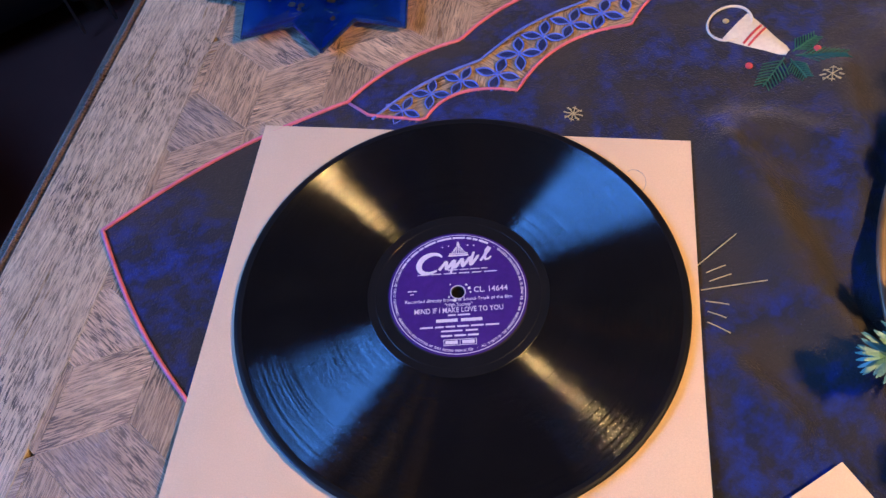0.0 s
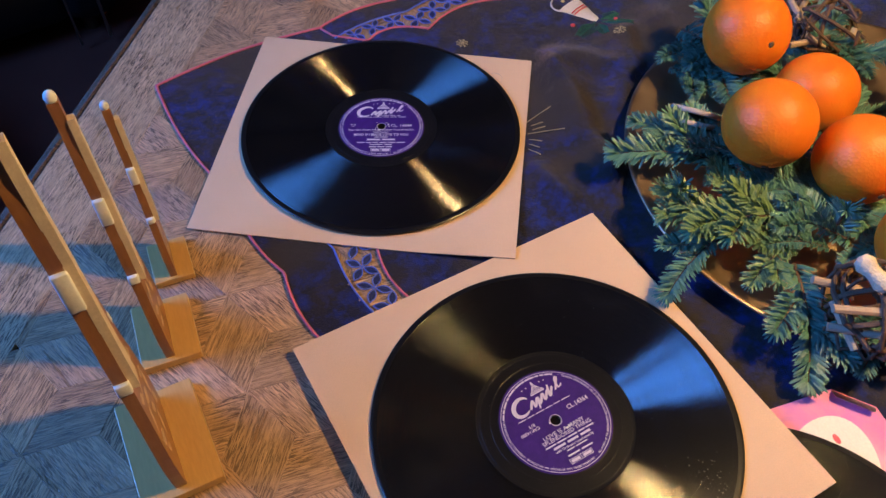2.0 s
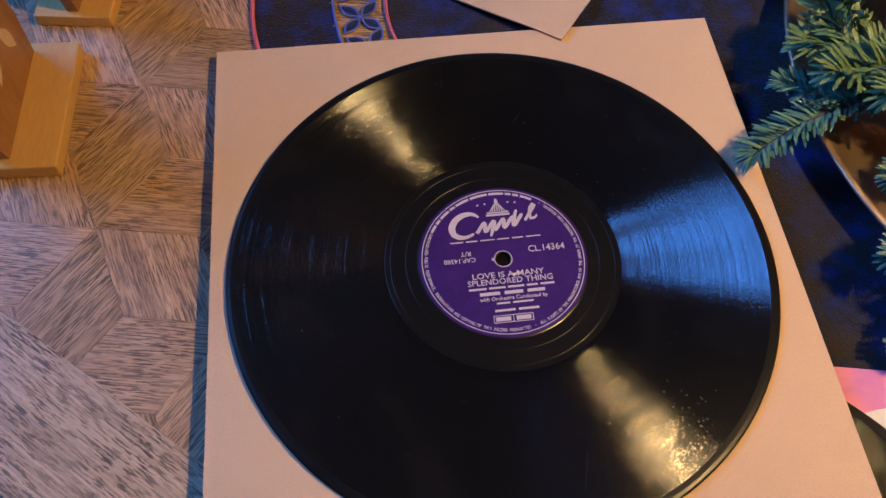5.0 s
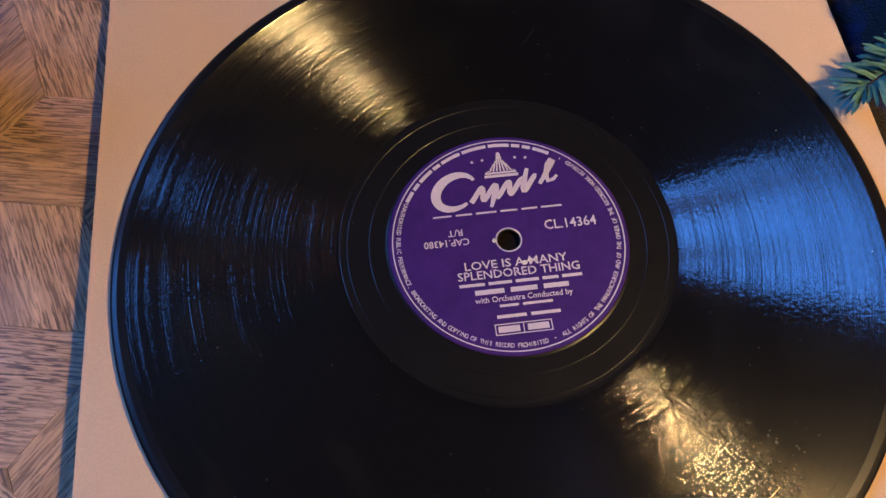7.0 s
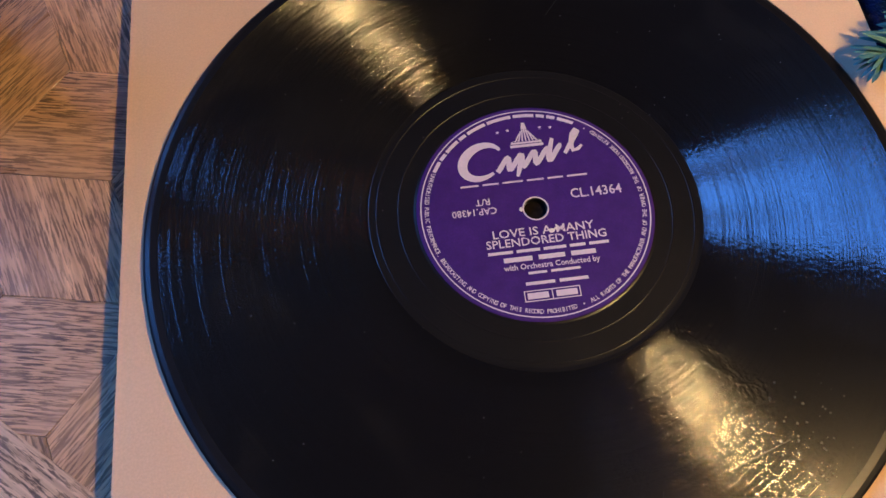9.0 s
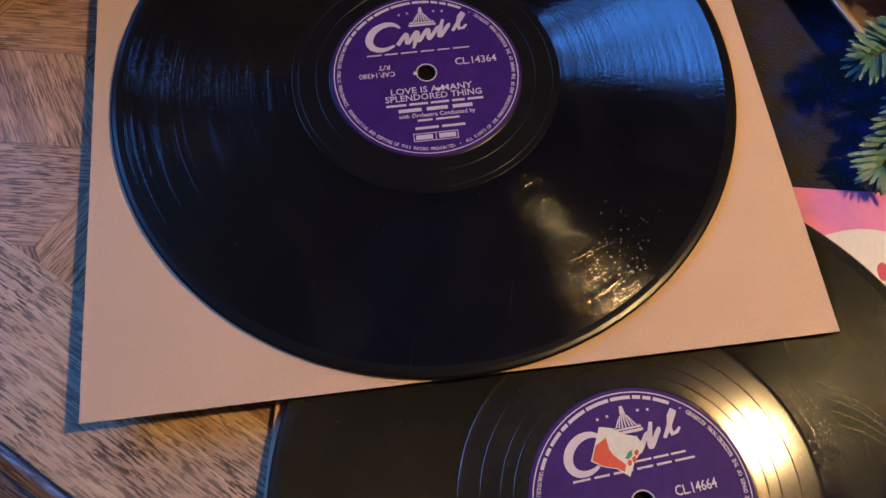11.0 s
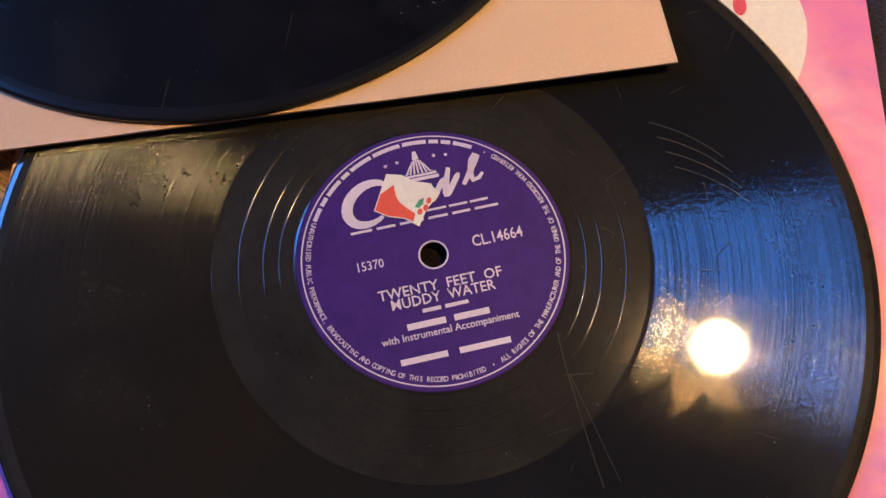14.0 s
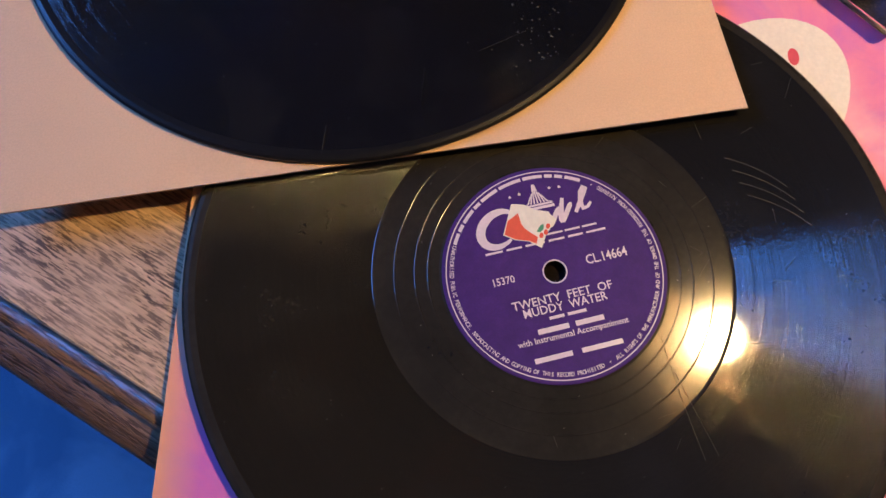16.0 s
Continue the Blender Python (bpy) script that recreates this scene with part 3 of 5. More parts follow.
# ---- hanging star lamp (seen mirrored in the records) ----
lamp = thing("star_lamp", Matrix.Translation(LAMP), "star-shaped hanging paper lamp with a glowing warm bulb", "lamp")
part("bulb", ball(bmesh.new(), (0, 0, 0), 0.027, 20, 12), BULB, lamp, "glowing warm bulb", True)
part("socket", lathe([(0, 0.024), (0.014, 0.024), (0.017, 0.04), (0.017, 0.075), (0.006, 0.085), (0, 0.085)], 18), PORCELAIN, lamp, smooth=True)
st = bmesh.new()
c0 = st.verts.new((0, 0, 0.085))
ringv = [st.verts.new(((0.085 if k % 2 == 0 else 0.040) * math.cos(math.pi * k / 6 + 0.2), (0.085 if k % 2 == 0 else 0.040) * math.sin(math.pi * k / 6 + 0.2), 0.050 if k % 2 == 0 else 0.062)) for k in range(12)]
for k in range(12):
    st.faces.new((c0, ringv[k], ringv[(k + 1) % 12]))
bmesh.ops.solidify(st, geom=st.faces[:], thickness=0.0015)
part("star_shade", st, PALETAN, lamp, "cream star-shaped shade")
part("cord", tube(bmesh.new(), [(0, 0, 0.084), (0, 0, ZC - LAMP.z)], 0.003, 8), BLACKLEATHER, lamp)

# ---- tablecloth ----
C1, C2, Q = Vector((0.911, 0.412)), Vector((0.412, -0.911)), Vector((-0.054, 0.498))
CLOTH_ROT = math.degrees(math.atan2(0.412, 0.911))
cloth = thing("tablecloth", pose(Q.x, Q.y, 0, 0, 0, CLOTH_ROT), "dark navy velvet tablecloth with pink scalloped edge and lace inserts", "tablecloth")
# in the cloth's own frame x runs along one edge and -y along the other
CZ = TZ + 0.0012


# soft creases between the sleeve and the plate: line, rise, half width
CREASES = ((((0.337, 0.130), (0.325, 0.209), (0.297, 0.274), (0.290, 0.331)), 0.017, 0.016), (((0.236, 0.278), (0.236, 0.325)), 0.010, 0.011),
           (((0.300, 0.105), (0.345, 0.150), (0.380, 0.209)), 0.007, 0.014), (((0.430, 0.170), (0.400, 0.215), (0.352, 0.262)), 0.011, 0.015), (((0.500, 0.110), (0.470, 0.200)), 0.008, 0.016))


def seg_dist(x, y, ax, ay, bx, by):
    k = ((x - ax) * (bx - ax) + (y - ay) * (by - ay)) / ((bx - ax) ** 2 + (by - ay) ** 2)
    k = min(1.0, max(0.0, k))
    return math.hypot(x - ax - k * (bx - ax), y - ay - k * (by - ay))


def fold(s, t):
    """Height of the soft creases over the tabletop."""
    a = noise.noise((s * 9, t * 9, 1.7)) + 0.5 * noise.noise((s * 23, t * 23, 4.1))
    h = 0.0
    for line, rise, wide in CREASES:
        d = min(seg_dist(s, t, *p0, *p1) for p0, p1 in zip(line, line[1:]))
        h += rise * math.exp(-(d / wide) ** 2)
    flat = min(1.0, max(0.0, (s + 0.83 * (t - 0.163) - 0.321) / 1.3 / 0.022)) * min(1.0, max(0.0, (t - 0.148) / 0.03))
    if s < 0.30:
        flat *= min(1.0, max(0.0, (0.350 - t) / 0.03))
    dp = math.hypot(s - 0.4698, t - 0.4337)
    flat *= min(1.0, max(0.0, (dp - 0.185) / 0.03))
    return flat * max(0.0, 0.003 + 0.0022 * a + h * (0.8 + 0.3 * noise.noise((t * 14, s * 9, 0.2))))


def outer(u):
    """Scalloped outer edge, as a distance from the straight edge."""
    if u < 0.172:
        return -0.008 * math.sin(math.pi * u / 0.172) + 0.004 * u / 0.172
    k = ((u - 0.172) / 0.0895) % 1.0
    return 0.0045 - 0.0075 * math.sin(math.pi * k) ** 0.8


def lace_hi(u, shift=0.0):
    if u < 0.176:
        return None
    k = ((u - 0.172) / 0.0895) % 1.0
    return 0.0275 - 0.006 * math.sin(math.pi * k) + shift


def lace_lo(u, shift=0.0):
    if u < 0.176:
        return None
    if u < 0.203:
        return 0.0215 + (u - 0.176) / 0.027 * 0.0265 + shift
    k = ((u - 0.203) / 0.0625) if u < 0.2655 else ((u - 0.2655) / 0.0945) % 1.0
    top = 0.049 + min(1, (u - 0.203) / 0.06) * 0.016
    return top - 0.014 * math.sin(math.pi * k) ** 0.8 + shift


SH = 0.020
CN, STEP = 300, 0.0031
cs = np.arange(CN) * STEP - 0.0125
SS, TT = np.meshgrid(cs, cs, indexing="ij")
SS, TT = SS.copy(), TT.copy()
for i in range(CN):
    u = cs[i]
    if u > 0.0:
        for f in (outer(u), lace_hi(u), lace_lo(u)):
            if f is not None:
                TT[i, int(np.argmin(np.abs(cs - f)))] = f
        for f, q in ((outer(u), 0), (lace_hi(u, SH), 1), (lace_lo(u, SH), 1)):
            if f is not None and u > 0.20:
                SS[int(np.argmin(np.abs(cs - f))), i] = f
            elif f is not None and q == 0:
                SS[int(np.argmin(np.abs(cs - f))), i] = f


def in_cloth(s, t):
    if t < (outer(s) if s > 0 else 0) - 1e-5 or s < (outer(t) if t > 0 else 0) - 1e-5:
        return False
    if t > 0.50 + 1.3 * max(0.0, s - 0.06):
        return False
    h = lace_hi(s)
    if h is not None and h < t < lace_lo(s):
        return False
    h = lace_hi(t, SH)
    if h is not None and t > 0.2 and h < s < lace_lo(t, SH):
        return False
    return True


cb = bmesh.new()
ids = {}


def cv(i, j):
    if (i, j) not in ids:
        s, t = SS[i, j], TT[i, j]
        ids[(i, j)] = cb.verts.new((s, -t, CZ + fold(s, t)))
    return ids[(i, j)]


for i in range(CN - 1):
    for j in range(CN - 1):
        sc = (SS[i, j] + SS[i + 1, j] + SS[i, j + 1] + SS[i + 1, j + 1]) / 4
        tcn = (TT[i, j] + TT[i + 1, j] + TT[i, j + 1] + TT[i + 1, j + 1]) / 4
        if in_cloth(sc, tcn):
            cb.faces.new((cv(i, j), cv(i + 1, j), cv(i + 1, j + 1), cv(i, j + 1)))
part("cloth", cb, VELVET, cloth, smooth=True)


def ribbon(name, pts, mat, r=0.0013, label=""):
    part(name, tube(bmesh.new(), [(s, -t, CZ + 0.0005 + fold(s, t)) for s, t in pts], r, 6), mat, cloth, label, True)


us = [0.0 + 0.004 * k for k in range(225)]
ribbon("piping", [(u, outer(u)) for u in us], PINK, label="pink corded edging")
ribbon("piping", [(outer(u), u) for u in us if u < 0.5], PINK)
lu = [0.177 + 0.004 * k for k in range(180)]
ribbon("piping", [(0.172, 0.006)] + [(u, lace_lo(u)) for u in lu], PINK, 0.0011)
ribbon("piping", [(lace_lo(u, SH), u) for u in lu if 0.2 < u < 0.5], PINK, 0.0011)
ribbon("lace_border", [(u, lace_hi(u) + 0.0005) for u in lu], LACE, 0.0009)
ribbon("lace_border", [(lace_hi(u, SH) + 0.0005, u) for u in lu if 0.2 < u < 0.5], LACE, 0.0009)


def petal(r0, r1, w, n=9):
    return [(r0 + (r1 - r0) * k / n, w * math.sin(math.pi * k / n)) for k in range(n + 1)] + [(r0 + (r1 - r0) * k / n, -w * math.sin(math.pi * k / n)) for k in range(n - 1, 0, -1)]


def motif_meshes():
    thread, fill = bmesh.new(), bmesh.new()
    for q in range(4):
        a = math.radians(45 + 90 * q)
        rot = Matrix.Rotation(a, 3, "Z")
        pts = [rot @ Vector((x, y, 0.0008)) for x, y in petal(0.0012, 0.0152, 0.0034)]
        tube(thread, pts + [pts[0]], 0.0006, 5)
        lo = [fill.verts.new(rot @ Vector((x, y, 0.0006))) for x, y in petal(0.002, 0.0145, 0.0028)]
        fill.faces.new(lo)
        tube(fill, [rot @ Vector((0.003, 0, 0.0010)), rot @ Vector((0.0135, 0, 0.0010))], 0.0005, 4)
    ball(thread, (0, 0, 0.001), 0.0016, 8, 6, (1, 1, 0.6))
    return mesh_of(thread, "lace_motif", LACE, True), mesh_of(fill, "lace_fill", LACEFILL)


MO_T, MO_F = motif_meshes()


def motif(s, t, ang, sc):
    o = part("lace_motif", MO_T, None, cloth, m=pose(s, -t, CZ - 0.0006 + fold(s, t), 0, 0, ang) @ Matrix.Scale(sc, 4))
    part("lace_fill", MO_F, None, o)


def mid(u, sh=0.0):
    return (lace_hi(u, sh) + lace_lo(u, sh)) / 2


u = 0.197
while u < 0.86:
    wd = lace_lo(u) - lace_hi(u)
    motif(u, mid(u), math.degrees(math.atan2(-(mid(u + 0.01) - mid(u - 0.01)), 0.02)), min(1.0, 0.5 + wd * 16))
    u += 0.0222
u = 0.245
while u < 0.49:
    motif(mid(u, SH), u, math.degrees(math.atan2((mid(u + 0.01, SH) - mid(u - 0.01, SH)), 0.02)), 0.95)
    u += 0.0222


def local(x, y):
    d = Vector((x, y)) - Q
    return d.dot(C1), d.dot(C2)


def on_cloth(x, y, dz=0.0):
    s, t = local(x, y)
    return Vector((s, -t, CZ + fold(s, t) + dz))


def stitch(bm, a, b, r=0.0005):
    pa, pb = on_cloth(*a, 0.0006), on_cloth(*b, 0.0006)
    tube(bm, [pa, (pa + pb) / 2 + Vector((0, 0, 0.0003)), pb], r, 4)


def snowflake(x, y, r):
    bm = bmesh.new()
    for q in range(4):
        a = q * math.pi / 4 + 0.3
        stitch(bm, (x - r * math.cos(a), y - r * math.sin(a)), (x + r * math.cos(a), y + r * math.sin(a)), 0.00036)
        for sgn in (-1, 1):
            cx, cy = x + sgn * 0.75 * r * math.cos(a), y + sgn * 0.75 * r * math.sin(a)
            stitch(bm, (cx - 0.2 * r, cy + 0.15 * r), (cx + 0.2 * r, cy - 0.15 * r), 0.00036)
    part("embroidered_snowflake", bm, GOLDTHREAD, cloth, "gold thread snowflake")["kind"] = "stuff"


for x, y, r in ((0.244, 0.521, 0.0062), (0.402, 0.507, 0.0065), (0.47, 0.60, 0.006)):
    snowflake(x, y, r)


def embroidered_sprig(x, y, ang, length):
    bm = bmesh.new()
    dx, dy = math.cos(ang), math.sin(ang)
    stitch(bm, (x, y), (x + dx * length, y + dy * length), 0.0006)
    for k in range(1, 9):
        f = k / 9
        for sg in (-1, 1):
            a2 = ang + sg * 0.75
            l2 = length * 0.42 * (1.1 - 0.6 * f)
            px, py = x + dx * length * f, y + dy * length * f
            stitch(bm, (px, py), (px + math.cos(a2) * l2, py + math.sin(a2) * l2), 0.00042)
    part("embroidered_sprig", bm, GREENTHREAD, cloth, "green thread fir sprig")["kind"] = "stuff"


# bell with handle, sprigs and berries
bell = bmesh.new()
ax = (Vector((0.391, 0.5385)) - Vector((0.366, 0.571))).normalized()
nx = Vector((-ax.y, ax.x))
pl = []
for f, w in ((0, 0.0155), (0.2, 0.0135), (0.45, 0.0105), (0.7, 0.007), (0.9, 0.005), (1.0, 0.0025)):
    pl.append((f, w))
cbase = Vector((0.366, 0.5695))
rows = []
for f, w in pl:
    c = cbase + ax * (0.039 * f)
    rows.append([bell.verts.new(on_cloth(*(c + nx * (w * g)), 0.0004 + 0.0014 * (1 - g * g))) for g in (-1, -0.5, 0, 0.5, 1)])
for r0, r1 in zip(rows, rows[1:]):
    for k in range(4):
        bell.faces.new((r0[k], r0[k + 1], r1[k + 1], r1[k]))
part("embroidered_bell", bell, SILKWHITE, cloth, "cream silk bell", True)
st1 = bmesh.new()
for f in (0.33, 0.42):
    w = 0.0118 - 0.004 * f
    tube(st1, [on_cloth(*(cbase + ax * 0.039 * f + nx * (w * g)), 0.0008 + 0.0014 * (1 - g * g)) for g in (-1, -0.5, 0, 0.5, 1)], 0.0008, 5)
part("bell_band", st1, REDTHREAD, cloth, "red stitched band")
hd = bmesh.new()
hc = cbase - ax * 0.004
tube(hd, [on_cloth(*(hc - ax * (0.013 * math.sin(a)) + nx * (0.0175 * math.cos(a))), 0.0008) for a in [math.pi * 2 * q / 28 for q in range(29)]], 0.0009, 6)
part("bell_rim", hd, SILKWHITE, cloth)
clap = bmesh.new()
ball(clap, on_cloth(*(hc - ax * 0.003), 0.0008), 0.0022, 10, 6, (1, 1, 0.5))
part("bell_clapper", clap, GOLDTHREAD, cloth)
for x, y, a, l in ((0.386, 0.535, -2.4, 0.030), (0.389, 0.533, -1.5, 0.020), (0.393, 0.535, -0.35, 0.030), (0.393, 0.539, 0.45, 0.022)):
    embroidered_sprig(x, y, a, l)
for x, y in ((0.362, 0.5335), (0.408, 0.5365)):
    bb_ = bmesh.new()
    ball(bb_, on_cloth(x, y, 0.0008), 0.0026, 10, 6, (1, 1, 0.5))
    part("embroidered_berry", bb_, REDTHREAD, cloth, "red stitched berry")
rays = bmesh.new()
for a, b in (((0.283, 0.400), (0.308, 0.412)), ((0.286, 0.3945), (0.297, 0.396)), ((0.286, 0.389), (0.298, 0.390)), ((0.280, 0.385), (0.313, 0.380)),
             ((0.280, 0.378), (0.291, 0.373)), ((0.279, 0.372), (0.287, 0.366)), ((0.277, 0.366), (0.286, 0.357))):
    stitch(rays, a, b, 0.00032)
part("embroidered_ray_motif", rays, GOLDTHREAD, cloth, "gold thread rays")
# red flower and sprigs farther along the cloth
fl = bmesh.new()
for q in range(6):
    a = q * math.pi / 3 + 0.4
    c = Vector((0.578, 0.603))
    o = [c + Matrix.Rotation(a, 2) @ Vector(p) for p in petal(0.002, 0.022, 0.0075, 6)]
    fl.faces.new([fl.verts.new(on_cloth(p.x, p.y, 0.0010 + 0.0002 * q)) for p in o])
part("embroidered_flower", fl, REDTHREAD, cloth, "red stitched poinsettia")
for x, y, a, l in ((0.555, 0.612, 2.8, 0.04), (0.555, 0.602, 3.6, 0.035), (0.572, 0.582, -1.9, 0.03)):
    embroidered_sprig(x, y, a, l)


# ---- sleeves and records ----
def sleeve_mesh(w, h, lift=None, thick=0.0014, n=16):
    """A card sleeve: two sheets with folded rounded edges; lift raises it over what it lies on."""
    bm = bmesh.new()
    up, lo = [], []
    for i in range(n + 1):
        ru, rl = [], []
        for j in range(n + 1):
            x, y = w * (i / n - 0.5), h * (j / n - 0.5)
            e = 0.00025 if i in (0, n) or j in (0, n) else 0.0
            z = lift(x, y) if lift else 0.0
            z += 0.00025 * noise.noise((x * 22, y * 22, 0.4))
            ru.append(bm.verts.new((x, y, z + thick - e)))
            rl.append(bm.verts.new((x, y, z + e)))
        up.append(ru)
        lo.append(rl)
    for i in range(n):
        for j in range(n):
            bm.faces.new((up[i][j], up[i + 1][j], up[i + 1][j + 1], up[i][j + 1]))
            bm.faces.new((lo[i][j], lo[i][j + 1], lo[i + 1][j + 1], lo[i + 1][j]))
    for k in range(n):
        bm.faces.new((up[k][0], lo[k][0], lo[k + 1][0], up[k + 1][0]))
        bm.faces.new((up[k][n], up[k + 1][n], lo[k + 1][n], lo[k][n]))
        bm.faces.new((up[0][k], up[0][k + 1], lo[0][k + 1], lo[0][k]))
        bm.faces.new((up[n][k], lo[n][k], lo[n][k + 1], up[n][k + 1]))
    return bm


def text_mesh(body, size, name="lettering", width=0.0, spacing=1.0):
    cu_ = bpy.data.curves.new(name, "FONT")
    cu_.body, cu_.size, cu_.align_x, cu_.align_y = body, size, "CENTER", "CENTER"
    cu_.space_character, cu_.offset, cu_.resolution_u, cu_.extrude = spacing, size * 0.009, 2, 0.00004
    ob = new(name, cu_)
    dg = bpy.context.evaluated_depsgraph_get()
    me = bpy.data.meshes.new_from_object(ob.evaluated_get(dg))
    bpy.data.objects.remove(ob)
    bpy.data.curves.remove(cu_)
    if width:
        xs = [v.co.x for v in me.vertices]
        me.transform(Matrix.Diagonal((width / (max(xs) - min(xs)), 1.1, 1, 1)))
    me.materials.clear()
    me.materials.append(LETTER)
    return me


def bars(lines):
    """Plain printed bars, one for each word: (centre x, centre y, width, height, gaps)."""
    out = []
    rnd = random.Random(4)
    for cx, cy, w, h, words in lines:
        words, h = words + 1, h * 0.52
        cuts = [1 + rnd.random() for _ in range(words)]
        tot = sum(cuts) + 0.28 * (words - 1)
        x = cx - w / 2
        for c in cuts:
            ww_ = w * c / tot
            bm = bmesh.new()
            prism(bm, [(x, cy - h / 2), (x + ww_, cy - h / 2), (x + ww_, cy + h / 2), (x, cy + h / 2)], 0, 0.00006)
            out.append(bm)
            x += ww_ + w * 0.28 / tot
    return out


def swash():
    """The maker's mark as a plain brushed shape: a hook, a wavy band and an upright loop."""
    bm = bmesh.new()
    h = [(-0.0140 + 0.0066 * math.cos(a) + 0.30 * 0.0062 * math.sin(a), 0.0062 * math.sin(a)) for a in [math.radians(38 + 275 * q / 20) for q in range(21)]]
    th = [0.0005 + 0.0011 * math.sin(math.pi * q / 20) for q in range(21)]

    def stroke(pts, ws):
        prev = None
        for q, (x, y) in enumerate(pts):
            x2, y2 = pts[min(q + 1, len(pts) - 1)]
            x1, y1 = pts[max(q - 1, 0)]
            d = Vector((x2 - x1, y2 - y1)).normalized()
            nn = Vector((-d.y, d.x)) * ws[q]
            cur = [bm.verts.new((x + nn.x, y + nn.y, z)) for z in (0, 0.00008)] + [bm.verts.new((x - nn.x, y - nn.y, z)) for z in (0, 0.00008)]
            if prev:
                bm.faces.new((prev[1], cur[1], cur[3], prev[3]))
                bm.faces.new((prev[0], prev[2], cur[2], cur[0]))
                bm.faces.new((prev[0], cur[0], cur[1], prev[1]))
                bm.faces.new((prev[2], prev[3], cur[3], cur[2]))
            prev = cur
    stroke(h, th)
    wave = []
    for q in range(61):
        f = q / 60
        y = 0.0025 * math.sin(f * 2 * math.pi * 4.5 - 1.2)
        wave.append((-0.0085 + 0.0205 * f + 0.45 * y, -0.0022 + 0.0030 * f + y))
    stroke(wave, [0.00085] * 61)
    stroke([(0.0105, 0.0062), (0.0090, 0.0020), (0.0086, -0.0010)], [0.0006, 0.0009, 0.0006])
    stroke([(0.0138, 0.0000), (0.0160, 0.0030), (0.0188, 0.0070), (0.0196, 0.0082), (0.0190, 0.0088), (0.0176, 0.0070), (0.0164, 0.0030), (0.0168, 0.0008), (0.0186, 0.0012), (0.0200, 0.0026)],
           [0.0006, 0.0008, 0.0009, 0.0008, 0.0008, 0.0009, 0.0009, 0.0008, 0.0006, 0.0004])
    stroke([(-0.0012, -0.0010), (-0.0022, -0.0040), (-0.0032, -0.0068)], [0.0009, 0.0008, 0.0005])
    return bm


def dome():
    bm = bmesh.new()
    for q in range(9):
        f = q / 8 * 2 - 1
        w = 0.00026
        x = 0.0048 * f
        t = 0.0046 * math.sqrt(max(0.02, 1 - f * f))
        prism(bm, [(x - w, 0), (x + w, 0), (x * 0.5 + w, t), (x * 0.5 - w, t)], 0, 0.00006)
    prism(bm, [(-0.0056, -0.0022), (0.0056, -0.0022), (0.0056, -0.0012), (-0.0056, -0.0012)], 0, 0.00006)
    prism(bm, [(-0.0052, -0.0009), (0.0052, -0.0009), (0.0052, -0.0002), (-0.0052, -0.0002)], 0, 0.00006)
    prism(bm, [(-0.0010, 0.0046), (0.0010, 0.0046), (0.0005, 0.0072), (-0.0005, 0.0072)], 0, 0.00006)
    for sx in (-0.009, -0.0055, 0.0055, 0.009):
        o = [(sx + (0.0007 if k % 2 == 0 else 0.0003) * math.sin(math.pi * k / 5), 0.0054 - abs(sx) * 0.12 + (0.0007 if k % 2 == 0 else 0.0003) * math.cos(math.pi * k / 5)) for k in range(10)]
        prism(bm, o, 0, 0.00006)
    return bm


RIM_TEXT = "ALL RIGHTS OF THE MANUFACTURER AND OF THE OWNER OF THE RECORDED WORK RESERVED  \u2022  "
RIM_TEXT2 = "UNAUTHORISED PUBLIC PERFORMANCE, BROADCASTING AND COPYING OF THIS RECORD PROHIBITED  \u2022  "
GLYPHS = {}


def rim_lettering(r=0.0352, size=0.00205):
    """Letters set round the label's rim, upright seen from the hole outwards at the foot."""
    bm = bmesh.new()
    body = RIM_TEXT2 + RIM_TEXT
    n = len(body)
    a0, span = math.radians(152), math.radians(264)
    for k, ch in enumerate(body):
        if ch == " ":
            continue
        if ch not in GLYPHS:
            GLYPHS[ch] = text_mesh(ch, size)
        a = a0 + span * (k + 0.5) / n
        g = bmesh.new()
        g.from_mesh(GLYPHS[ch])
        join(bm, g, Matrix.Translation((r * math.cos(a), r * math.sin(a), 0)) @ Matrix.Rotation(a + math.pi / 2, 4, "Z") @ Matrix.Diagonal((0.8, 1, 1, 1)))
    a = 60.0
    for run in (9, 4, 3, 14, 17, 12, 3, 10, 4, 6, 7):
        for q in range(run // 3 + 1):
            g = bmesh.new()
            prism(g, [(-0.0007, -0.0006), (0.0007, -0.0006), (0.0007, 0.0006), (-0.0007, 0.0006)], 0, 0.00006)
            am = math.radians(a + 2.3 * q)
            join(bm, g, Matrix.Translation((r * math.cos(am), r * math.sin(am), 0)) @ Matrix.Rotation(am - math.pi / 2, 4, "Z"))
        a += 2.3 * (run // 3 + 1) + 1.3
        if a > 149:
            break
    return bm


T = 0.0021
LR = 0.0385


